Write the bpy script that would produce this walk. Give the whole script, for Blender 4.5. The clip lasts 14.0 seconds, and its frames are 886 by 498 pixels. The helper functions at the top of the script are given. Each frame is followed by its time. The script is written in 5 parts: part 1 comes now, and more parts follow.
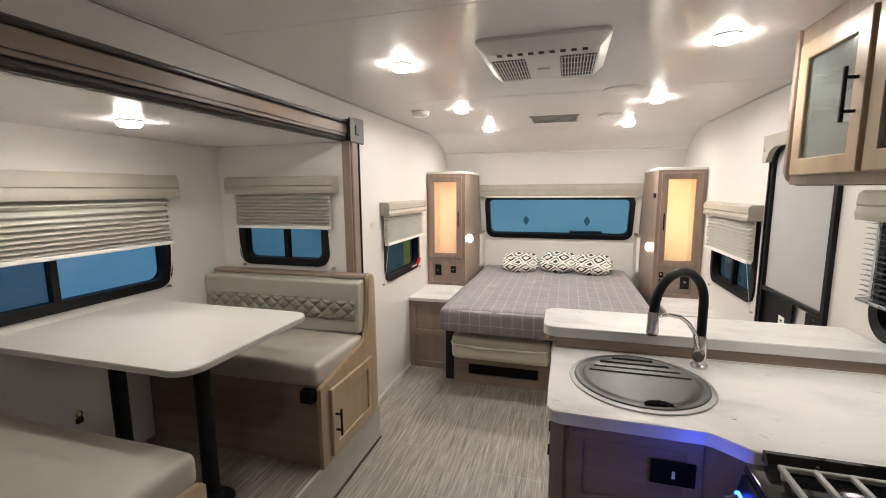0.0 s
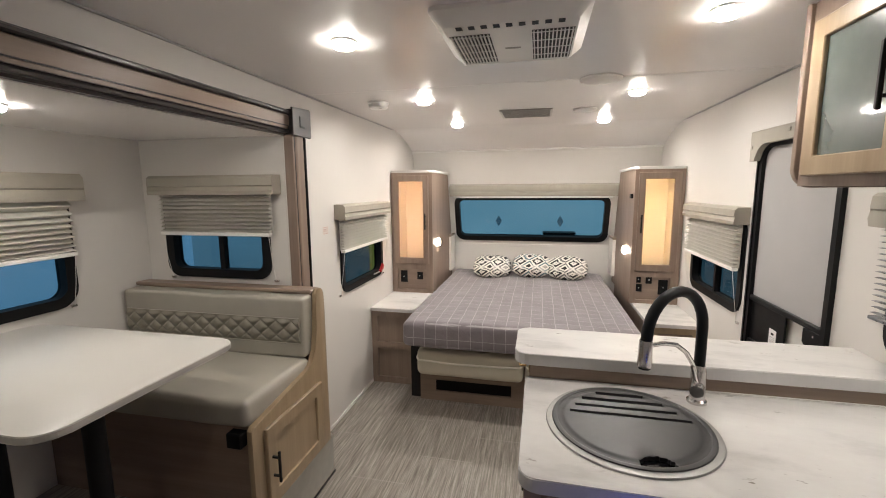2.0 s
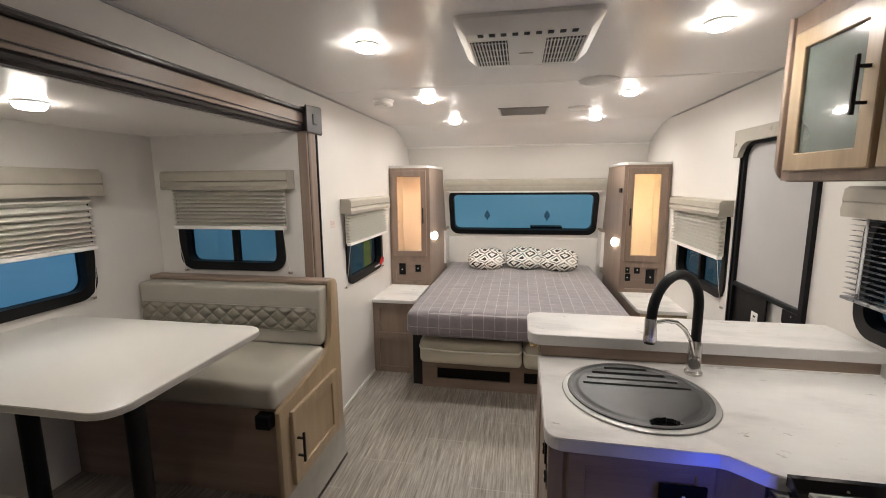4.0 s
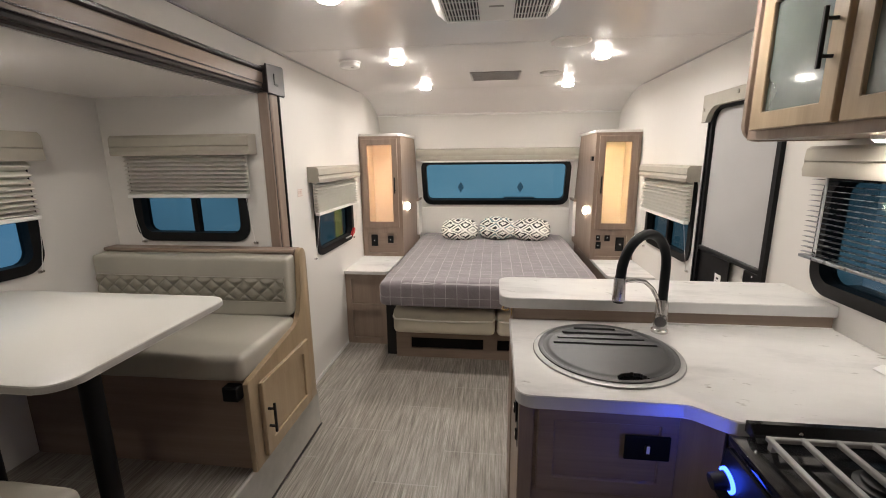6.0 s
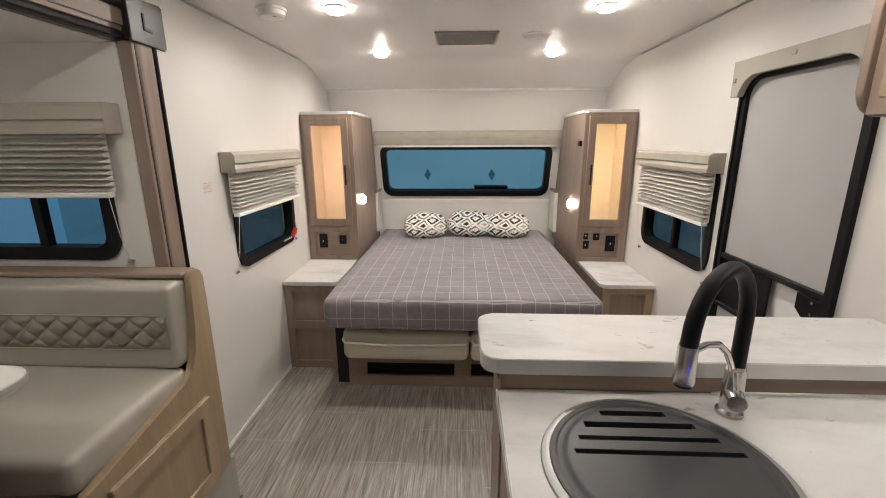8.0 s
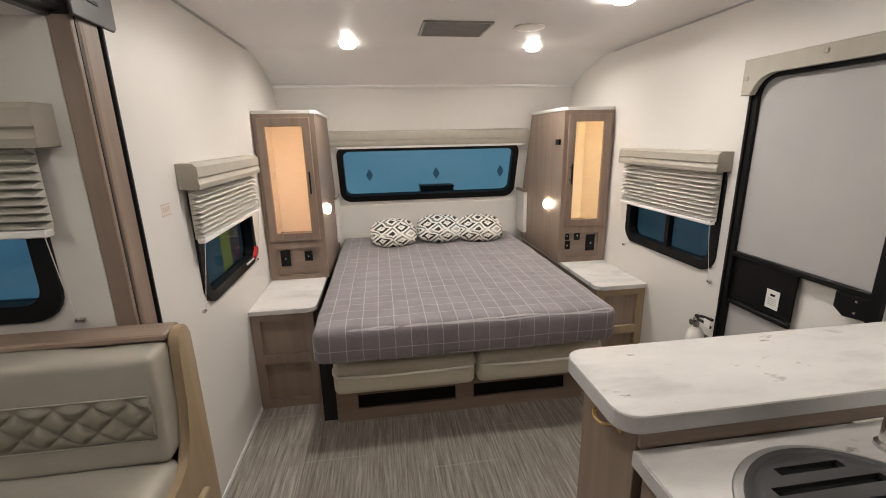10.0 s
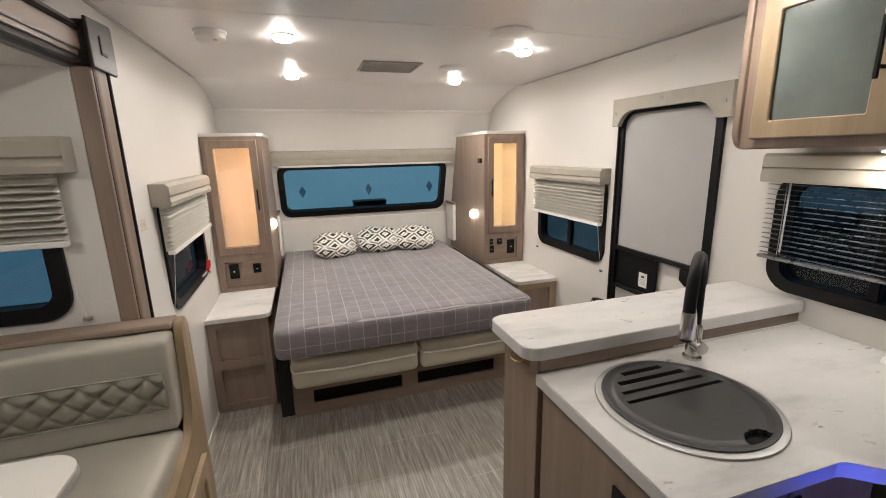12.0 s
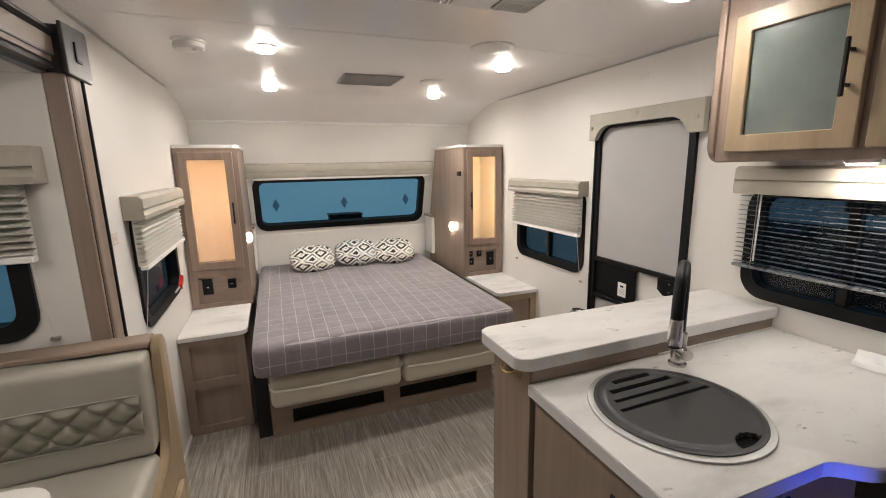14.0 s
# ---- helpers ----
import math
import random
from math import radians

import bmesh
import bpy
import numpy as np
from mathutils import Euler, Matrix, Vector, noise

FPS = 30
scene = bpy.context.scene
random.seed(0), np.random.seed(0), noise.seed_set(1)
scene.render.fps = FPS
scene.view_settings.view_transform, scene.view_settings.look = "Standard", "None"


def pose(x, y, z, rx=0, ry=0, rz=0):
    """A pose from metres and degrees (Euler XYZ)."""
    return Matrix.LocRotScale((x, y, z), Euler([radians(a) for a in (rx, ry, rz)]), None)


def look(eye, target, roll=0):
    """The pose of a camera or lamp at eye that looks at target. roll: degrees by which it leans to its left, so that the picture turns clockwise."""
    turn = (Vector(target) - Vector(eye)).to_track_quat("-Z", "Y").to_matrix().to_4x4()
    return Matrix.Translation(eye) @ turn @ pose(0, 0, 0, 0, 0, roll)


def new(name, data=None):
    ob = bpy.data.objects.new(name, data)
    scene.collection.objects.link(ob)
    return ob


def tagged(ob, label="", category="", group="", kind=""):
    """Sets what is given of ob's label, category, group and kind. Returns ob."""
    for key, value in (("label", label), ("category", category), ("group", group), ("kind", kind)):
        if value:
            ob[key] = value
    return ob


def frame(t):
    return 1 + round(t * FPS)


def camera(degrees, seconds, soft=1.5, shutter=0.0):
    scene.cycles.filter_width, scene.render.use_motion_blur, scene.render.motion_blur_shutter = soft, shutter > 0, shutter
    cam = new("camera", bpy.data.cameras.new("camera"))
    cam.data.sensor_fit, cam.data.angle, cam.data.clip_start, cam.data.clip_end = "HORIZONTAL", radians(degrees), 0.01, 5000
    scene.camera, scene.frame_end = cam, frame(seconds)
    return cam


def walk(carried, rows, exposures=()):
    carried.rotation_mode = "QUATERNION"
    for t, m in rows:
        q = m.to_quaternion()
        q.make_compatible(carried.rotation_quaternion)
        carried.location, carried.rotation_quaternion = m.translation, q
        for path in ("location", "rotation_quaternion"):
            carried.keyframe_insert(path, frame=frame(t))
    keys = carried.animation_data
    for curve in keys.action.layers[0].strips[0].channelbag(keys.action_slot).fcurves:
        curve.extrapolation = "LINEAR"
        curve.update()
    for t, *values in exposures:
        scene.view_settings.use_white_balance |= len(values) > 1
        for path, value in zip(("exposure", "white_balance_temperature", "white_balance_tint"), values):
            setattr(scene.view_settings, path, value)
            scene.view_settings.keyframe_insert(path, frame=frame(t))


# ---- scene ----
cam = camera(92.3, 14.0, 1.0)
PATH = [
    (0, (0.025, 0.033, 1.478), (-0.525, 1.936, 1.204), -0.4),
    (0.5, (0.036, 0.028, 1.472), (-0.483, 1.94, 1.197), -0.3),
    (1, (0.018, 0.096, 1.478), (-0.469, 2.016, 1.203), -0.3),
    (1.5, (0.017, 0.238, 1.482), (-0.442, 2.164, 1.203), -0.4),
    (2, (0.02, 0.324, 1.488), (-0.415, 2.256, 1.208), -0.4),
    (2.5, (-0.024, 0.298, 1.489), (-0.436, 2.236, 1.212), -0.3),
    (3, (-0.071, 0.241, 1.494), (-0.461, 2.183, 1.217), -0.3),
    (5.5, (-0.089, 0.171, 1.455), (-0.362, 2.114, 1.066), -0.6),
    (6, (-0.074, 0.215, 1.443), (-0.308, 2.156, 1.023), -0.6),
    (6.5, (-0.031, 0.352, 1.439), (-0.239, 2.291, 0.995), -0.8),
    (7, (-0.031, 0.482, 1.435), (-0.206, 2.42, 0.973), -0.5),
    (9.5, (-0.365, 1.1, 1.436), (-0.22, 3.03, 0.93), -1.0),
    (10, (-0.474, 1.056, 1.47), (-0.207, 2.972, 0.962), -1.2),
    (10.5, (-0.542, 0.968, 1.499), (-0.146, 2.862, 0.995), -1.1),
    (11, (-0.55, 0.848, 1.497), (-0.063, 2.726, 1.013), -1.3),
    (11.5, (-0.54, 0.722, 1.484), (-0.005, 2.592, 1.018), -1.4),
    (12, (-0.602, 0.716, 1.5), (-0.013, 2.575, 1.053), -1.3),
    (12.5, (-0.661, 0.708, 1.492), (-0.042, 2.562, 1.067), -1.4),
    (13, (-0.658, 0.722, 1.5), (-0.005, 2.567, 1.089), -1.4),
    (13.5, (-0.652, 0.731, 1.499), (0.03, 2.569, 1.099), -1.3),
    (14, (-0.647, 0.737, 1.495), (0.063, 2.566, 1.106), -1.1),
]
walk(cam, [(t, look(eye, target, roll)) for t, eye, target, roll in PATH],
     [(0.0, 0.40), (0.5, 0.40), (1.5, 0.24), (3.0, 0.18), (5.5, 0.20), (7.0, 0.16), (9.5, -0.06), (11.0, 0.0), (14.0, 0.08)])

# ---- light ----
world = bpy.data.worlds.new("showroom_air")
scene.world = world
world.use_nodes = True
world.node_tree.nodes["Background"].inputs[0].default_value = (0.30, 0.42, 0.50, 1)
world.node_tree.nodes["Background"].inputs[1].default_value = 0.12

WARM = (1.0, 0.945, 0.885)


def disk_lamp(name, x, y, z, watts, size=0.07, colour=WARM, aim=(0, 0, -1), spread=170):
    data = bpy.data.lights.new(name, "AREA")
    data.shape, data.size, data.energy, data.color = "DISK", size, watts, colour
    data.spread = radians(spread)
    ob = new(name, data)
    ob.matrix_world = look((x, y, z), (x + aim[0], y + aim[1], z + aim[2]))
    return ob


LX0, LX1 = -1.215, 1.07          # inner faces of the side walls
CEIL = 1.99
REAR = -1.25
MID = (LX0 + LX1) / 2
# the last entry is an unseen lamp, added behind the camera as fill
CEILING_LAMPS = [(-0.645, 1.755), (-0.635, 2.765), (-0.620, 3.71), (0.530, 1.765), (0.507, 2.80), (0.475, 3.75), (-0.66, -0.2)]
SLIDE_LAMP = (-1.56, 1.29, 1.745)
for lx, ly in CEILING_LAMPS:
    disk_lamp("ceiling_lamp_light", lx, ly, CEIL - 0.0260, (0.8 if ly < 0 else 2.1) if ly < 2 else (4.6 if ly < 3 else 6.6), 0.055)
disk_lamp("slide_lamp_light", SLIDE_LAMP[0], SLIDE_LAMP[1], SLIDE_LAMP[2] - 0.0260, 1.9, 0.055)
disk_lamp("cabinet_lamp_light", 0.93, 1.46, 1.470, 0.9, 0.06)
disk_lamp("knob_light", 0.395, 1.06, 0.785, 0.21, 0.03, (0.05, 0.10, 1.0), (-0.5, 0.9, 0.15))

# ---- materials ----


def mat_base(name, rough=0.5, metal=0.0):
    m = bpy.data.materials.new(name)
    m.use_nodes = True
    nt = m.node_tree
    b = nt.nodes["Principled BSDF"]
    b.inputs["Roughness"].default_value = rough
    b.inputs["Metallic"].default_value = metal
    return m, nt, b


def node(nt, kind, **values):
    n = nt.nodes.new(kind)
    for k, v in values.items():
        n.inputs[k].default_value = v
    return n


def coords(nt, scale=(1, 1, 1), rot=(0, 0, 0)):
    geo = nt.nodes.new("ShaderNodeNewGeometry")
    mp = nt.nodes.new("ShaderNodeMapping")
    mp.inputs["Scale"].default_value = scale
    mp.inputs["Rotation"].default_value = rot
    nt.links.new(geo.outputs["Position"], mp.inputs["Vector"])
    return mp.outputs["Vector"]


def noise_node(nt, vec, scale, detail=4.0, rough=0.55):
    n = node(nt, "ShaderNodeTexNoise", Scale=scale, Detail=detail, Roughness=rough)
    nt.links.new(vec, n.inputs["Vector"])
    return n.outputs["Fac"]


def ramp(nt, fac, stops):
    r = nt.nodes.new("ShaderNodeValToRGB")
    els = r.color_ramp.elements
    while len(els) < len(stops):
        els.new(0.5)
    for e, (p, c) in zip(els, stops):
        e.position, e.color = p, (*c, 1)
    nt.links.new(fac, r.inputs["Fac"])
    return r.outputs["Color"]


def mixed(nt, fac, a, b, mode="MIX"):
    m = nt.nodes.new("ShaderNodeMix")
    m.data_type, m.blend_type = "RGBA", mode
    for sock, v in ((m.inputs["Factor"], fac), (m.inputs["A"], a), (m.inputs["B"], b)):
        if isinstance(v, (int, float)):
            sock.default_value = v
        elif isinstance(v, tuple):
            sock.default_value = (*v, 1)
        else:
            nt.links.new(v, sock)
    return m.outputs["Result"]


def math_node(nt, op, a, b=0.0):
    m = nt.nodes.new("ShaderNodeMath")
    m.operation = op
    for i, v in enumerate((a, b)):
        if isinstance(v, (int, float)):
            m.inputs[i].default_value = v
        else:
            nt.links.new(v, m.inputs[i])
    return m.outputs[0]


def bump(nt, b, height, strength=0.2, dist=0.002):
    n = nt.nodes.new("ShaderNodeBump")
    n.inputs["Strength"].default_value, n.inputs["Distance"].default_value = strength, dist
    nt.links.new(height, n.inputs["Height"])
    nt.links.new(n.outputs["Normal"], b.inputs["Normal"])


def plain(name, colour, rough=0.5, metal=0.0, var=0.06, scale=9.0, grain=0.0, grain_scale=300.0, coat=0.0, spec=0.5):
    m, nt, b = mat_base(name, rough, metal)
    v = coords(nt)
    f = noise_node(nt, v, scale)
    lo = tuple(c * (1 - var) for c in colour)
    hi = tuple(min(1, c * (1 + var)) for c in colour)
    nt.links.new(ramp(nt, f, [(0.3, lo), (0.7, hi)]), b.inputs["Base Color"])
    rr = math_node(nt, "ADD", math_node(nt, "MULTIPLY", noise_node(nt, v, scale * 4), 0.12), rough - 0.06)
    nt.links.new(rr, b.inputs["Roughness"])
    if grain:
        bump(nt, b, noise_node(nt, v, grain_scale, 2), grain, 0.001)
    b.inputs["Coat Weight"].default_value = coat
    b.inputs["Specular IOR Level"].default_value = spec
    return m


def wood(name, axis, light, dark, rough=0.42):
    """Printed wood grain along one axis."""
    m, nt, b = mat_base(name, rough)
    st = {"x": (1.2, 22, 22), "y": (22, 1.2, 22), "z": (22, 22, 1.2)}[axis]
    fine = {"x": (4, 190, 190), "y": (190, 4, 190), "z": (190, 190, 4)}[axis]
    v, v2 = coords(nt, st), coords(nt, fine)
    a = noise_node(nt, v, 1.0, 5, 0.62)
    c = noise_node(nt, v2, 1.0, 3)
    big = noise_node(nt, coords(nt), 3.0, 2)
    col = ramp(nt, a, [(0.28, dark), (0.5, tuple((p + q) / 2 for p, q in zip(light, dark))), (0.72, light)])
    col = mixed(nt, math_node(nt, "MULTIPLY", c, 0.4), col, tuple(d * 0.72 for d in dark))
    col = mixed(nt, math_node(nt, "MULTIPLY", big, 0.25), col, light)
    nt.links.new(col, b.inputs["Base Color"])
    bump(nt, b, c, 0.12, 0.0006)
    return m

def satin_ceiling():
    m, nt, b = mat_base("satin_ceiling_panel", 0.22)
    f = noise_node(nt, coords(nt), 1.6, 3)
    nt.links.new(ramp(nt, f, [(0.3, (0.81, 0.782, 0.77)), (0.7, (0.84, 0.812, 0.798))]), b.inputs["Base Color"])
    return m


TL, TD = (0.335, 0.250, 0.195), (0.205, 0.147, 0.112)
WOOD_Z = wood("taupe_wood_upright", "z", TL, TD)
WOOD_X = wood("taupe_wood_across", "x", TL, TD)
WOOD_Y = wood("taupe_wood_along", "y", TL, TD)
# honey tone: the taupe wood lightened and yellowed for lamplight falling on it
HL, HD = (0.43, 0.325, 0.208), (0.30, 0.218, 0.132)
HONEY_LIT_Z = wood("honey_lit_wood_upright", "z", HL, HD, 0.36)
HONEY_LIT_Y = wood("honey_lit_wood_along", "y", HL, HD, 0.36)
WALL = plain("white_wall_vinyl", (0.70, 0.672, 0.636), 0.42, var=0.015, scale=2.5, grain=0.05, grain_scale=160)
CEILM = satin_ceiling()
WHITE = plain("white_plastic", (0.80, 0.78, 0.75), 0.35, var=0.02)
BLACK = plain("black_plastic", (0.004, 0.004, 0.0045), 0.46, var=0.2, spec=0.25)
BLACKMET = plain("black_powder_coat", (0.006, 0.006, 0.0065), 0.48, var=0.2, spec=0.3)
GLOSSBLACK = plain("black_enamel", (0.008, 0.008, 0.009), 0.10, var=0.2)
# near-black that paints shade in gaps and behind openings
DARK = plain("painted_shade_black", (0.01, 0.009, 0.009), 0.8)
BRONZE = plain("bronze_plastic", (0.028, 0.023, 0.023), 0.35, var=0.1)
BEIGE = plain("greige_valance_vinyl", (0.395, 0.365, 0.305), 0.55, var=0.05, scale=14, grain=0.25, grain_scale=420)
SHADE = plain("pleated_white_fabric", (0.57, 0.55, 0.495), 0.75, var=0.02, scale=3)
GREYSHADE = plain("grey_roller_fabric", (0.43, 0.42, 0.415), 0.72, var=0.03, scale=5, grain=0.15, grain_scale=600)
LEATHER = plain("greige_upholstery", (0.385, 0.360, 0.305), 0.48, var=0.05, scale=7, grain=0.3, grain_scale=380)
SOFAVINYL = plain("cream_sofa_vinyl", (0.56, 0.52, 0.42), 0.45, var=0.04, scale=6, grain=0.2, grain_scale=380)
QUILT = plain("taupe_quilted_vinyl", (0.245, 0.225, 0.18), 0.42, var=0.06, scale=9, grain=0.25, grain_scale=380)
PIPING = plain("cream_piping", (0.80, 0.77, 0.68), 0.6)
CHROME = plain("brushed_nickel", (0.62, 0.60, 0.58), 0.24, 1.0, var=0.05)
STEEL = plain("sink_rim_steel", (0.42, 0.415, 0.405), 0.45, 1.0, var=0.05)
BRASS = plain("polished_brass", (0.78, 0.58, 0.28), 0.2, 1.0, var=0.05)
LID = plain("dark_grey_sink_cover", (0.034, 0.033, 0.034), 0.42, var=0.08, grain=0.1, grain_scale=300)
GRATE = plain("grey_enamel_grate", (0.30, 0.29, 0.28), 0.35, var=0.05)
TABLETOP = plain("white_table_laminate", (0.62, 0.60, 0.56), 0.36, var=0.015, scale=3, grain=0.04, grain_scale=140)
TABLEEDGE = plain("grey_edge_band", (0.42, 0.40, 0.37), 0.45)
LEDGE = plain("greige_carpet_edge", (0.40, 0.385, 0.345), 0.8, var=0.06, scale=20, grain=0.3, grain_scale=300)
STICKER = plain("pale_sticker", (0.70, 0.62, 0.57), 0.5)
GLOSSW = plain("clear_wand_plastic", (0.55, 0.56, 0.57), 0.15)
PAPER = plain("white_paper", (0.82, 0.81, 0.79), 0.7, var=0.01)
PINKPRINT = plain("faded_red_print", (0.55, 0.36, 0.32), 0.6)
FAINT = plain("faint_print", (0.60, 0.575, 0.545), 0.5)
GREYPRINT = plain("grey_print", (0.40, 0.38, 0.36), 0.6)
VENTGREY = plain("grey_vent_mesh", (0.33, 0.315, 0.30), 0.5)
REDPL = plain("red_plastic", (0.55, 0.03, 0.03), 0.35)
SLATMET = plain("dark_metal_slat", (0.22, 0.225, 0.235), 0.28, 0.5)


def marble():
    m, nt, b = mat_base("white_marble_laminate", 0.42)
    v = coords(nt, (1.0, 2.6, 1.0), (0, 0, 0.25))
    warp = noise_node(nt, v, 2.2, 6, 0.65)
    soft = ramp(nt, warp, [(0.30, (0.47, 0.455, 0.44)), (0.47, (0.64, 0.62, 0.60)), (0.65, (0.70, 0.685, 0.66))])
    fl = noise_node(nt, coords(nt, (14, 26, 14), (0, 0, 0.4)), 1.0, 3, 0.7)
    fleck = ramp(nt, fl, [(0.635, (0, 0, 0)), (0.70, (1, 1, 1))])
    big = ramp(nt, noise_node(nt, coords(nt), 3.5, 2), [(0.46, (0, 0, 0)), (0.60, (0.85, 0.85, 0.85))])
    col = mixed(nt, mixed(nt, 1.0, fleck, big, "MULTIPLY"), soft, (0.20, 0.17, 0.14))
    nt.links.new(col, b.inputs["Base Color"])
    return m


def line_mask(nt, socket, period, offset, width):
    """1 on thin lines that repeat along one coordinate."""
    fr = math_node(nt, "FRACT", math_node(nt, "ADD", math_node(nt, "DIVIDE", socket, period), offset))
    return math_node(nt, "LESS_THAN", fr, width / period)


def woven_floor():
    m, nt, b = mat_base("woven_grey_vinyl_floor", 0.38)
    a = noise_node(nt, coords(nt, (130, 5, 1)), 1.0, 4, 0.75)
    c = noise_node(nt, coords(nt, (70, 3.2, 1)), 1.0, 3, 0.6)
    big = noise_node(nt, coords(nt), 4.0, 2)
    col = ramp(nt, math_node(nt, "ADD", math_node(nt, "MULTIPLY", a, 0.6), math_node(nt, "MULTIPLY", c, 0.4)),
               [(0.36, (0.100, 0.086, 0.072)), (0.5, (0.262, 0.236, 0.207)), (0.64, (0.475, 0.438, 0.394))])
    col = mixed(nt, math_node(nt, "MULTIPLY", big, 0.3), col, (0.30, 0.27, 0.235))
    # printed plank joints, staggered from row to row
    sep = nt.nodes.new("ShaderNodeSeparateXYZ")
    nt.links.new(coords(nt), sep.inputs[0])
    rows = math_node(nt, "MULTIPLY", math_node(nt, "FLOOR", math_node(nt, "DIVIDE", sep.outputs[0], 0.305)), 0.37)
    joint = math_node(nt, "MAXIMUM", line_mask(nt, math_node(nt, "ADD", sep.outputs[1], rows), 0.61, 0.2, 0.006), line_mask(nt, sep.outputs[0], 0.305, 0.0, 0.004))
    col = mixed(nt, math_node(nt, "MULTIPLY", joint, 0.38), col, (0.46, 0.43, 0.395))
    nt.links.new(col, b.inputs["Base Color"])
    bump(nt, b, a, 0.25, 0.001)
    return m


def plaid():
    m, nt, b = mat_base("grey_plaid_bedspread", 0.8)
    sep = nt.nodes.new("ShaderNodeSeparateXYZ")
    nt.links.new(coords(nt), sep.inputs[0])
    wob = math_node(nt, "MULTIPLY", noise_node(nt, coords(nt), 5.0, 2), 0.012)
    x = math_node(nt, "ADD", sep.outputs[0], wob)
    y = math_node(nt, "ADD", math_node(nt, "SUBTRACT", sep.outputs[1], sep.outputs[2]), wob)
    base = ramp(nt, noise_node(nt, coords(nt), 6.0, 4), [(0.3, (0.172, 0.150, 0.163)), (0.7, (0.232, 0.205, 0.220))])
    weave = noise_node(nt, coords(nt, (260, 260, 260)), 1.0, 2)
    lines = math_node(nt, "MAXIMUM", line_mask(nt, x, 0.0735, 0.1, 0.0036), line_mask(nt, y, 0.086, 0.18, 0.0036))
    fade = math_node(nt, "MULTIPLY", lines, math_node(nt, "ADD", math_node(nt, "MULTIPLY", noise_node(nt, coords(nt), 8), 0.8), 0.18))
    band = math_node(nt, "MAXIMUM", line_mask(nt, x, 0.147, 0.55, 0.0735), line_mask(nt, y, 0.172, 0.59, 0.086))
    col = mixed(nt, math_node(nt, "MULTIPLY", band, 0.22), base, (0.13, 0.115, 0.118))
    col = mixed(nt, fade, col, (0.50, 0.47, 0.47))
    nt.links.new(col, b.inputs["Base Color"])
    b.inputs["Sheen Weight"].default_value = 0.25
    folds = noise_node(nt, coords(nt, (9, 5, 9), (0, 0, 0.5)), 1.6, 5, 0.62)
    bump(nt, b, math_node(nt, "ADD", math_node(nt, "MULTIPLY", weave, 0.05), folds), 0.55, 0.012)
    return m


def ikat(name, accent):
    """Cushion cover: black, white and grey nested diamonds."""
    m, nt, b = mat_base(name, 0.8)
    tc = nt.nodes.new("ShaderNodeTexCoord")
    sep = nt.nodes.new("ShaderNodeSeparateXYZ")
    nt.links.new(tc.outputs["Object"], sep.inputs[0])
    wob = math_node(nt, "MULTIPLY", noise_node(nt, tc.outputs["Object"], 15, 2), 0.04)

    def tri(s, period):
        return math_node(nt, "PINGPONG", math_node(nt, "ADD", s, wob), period)
    d = math_node(nt, "ADD", math_node(nt, "MULTIPLY", tri(sep.outputs[0], 0.075), 8.2), math_node(nt, "MULTIPLY", tri(math_node(nt, "ADD", sep.outputs[1], sep.outputs[2]), 0.068), 8.6))
    ink, cloth = (0.022, 0.022, 0.023), (0.70, 0.68, 0.62)
    band = math_node(nt, "FRACT", math_node(nt, "MULTIPLY", d, 1.35))
    col = ramp(nt, band, [(0.0, ink), (0.26, ink), (0.31, cloth), (0.52, cloth), (0.56, accent), (0.74, accent), (0.79, cloth)])
    fade = ramp(nt, noise_node(nt, tc.outputs["Object"], 13, 1), [(0.56, (0, 0, 0)), (0.60, (0.5, 0.5, 0.5))])
    col = mixed(nt, fade, col, cloth)
    nt.links.new(col, b.inputs["Base Color"])
    bump(nt, b, noise_node(nt, tc.outputs["Object"], 500, 2), 0.2, 0.001)
    return m


def glass(name, tint, gloss=1.0):
    m = bpy.data.materials.new(name)
    m.use_nodes = True
    nt = m.node_tree
    nt.nodes.remove(nt.nodes["Principled BSDF"])
    t = node(nt, "ShaderNodeBsdfTransparent", Color=(*tint, 1))
    g = node(nt, "ShaderNodeBsdfGlossy", Roughness=0.02)
    lw = node(nt, "ShaderNodeLayerWeight", Blend=0.5)
    fr = math_node(nt, "ADD", math_node(nt, "MULTIPLY", math_node(nt, "POWER", lw.outputs["Facing"], 5.0), 0.6), 0.025)
    mx = nt.nodes.new("ShaderNodeMixShader")
    nt.links.new(fr, mx.inputs[0])
    nt.links.new(t.outputs[0], mx.inputs[1])
    nt.links.new(g.outputs[0], mx.inputs[2])
    nt.links.new(mx.outputs[0], nt.nodes["Material Output"].inputs[0])
    return m


def glow(name, colour, strength):
    m, nt, b = mat_base(name, 0.6)
    b.inputs["Base Color"].default_value = (*colour, 1)
    b.inputs["Emission Color"].default_value = (*colour, 1)
    b.inputs["Emission Strength"].default_value = strength
    return m


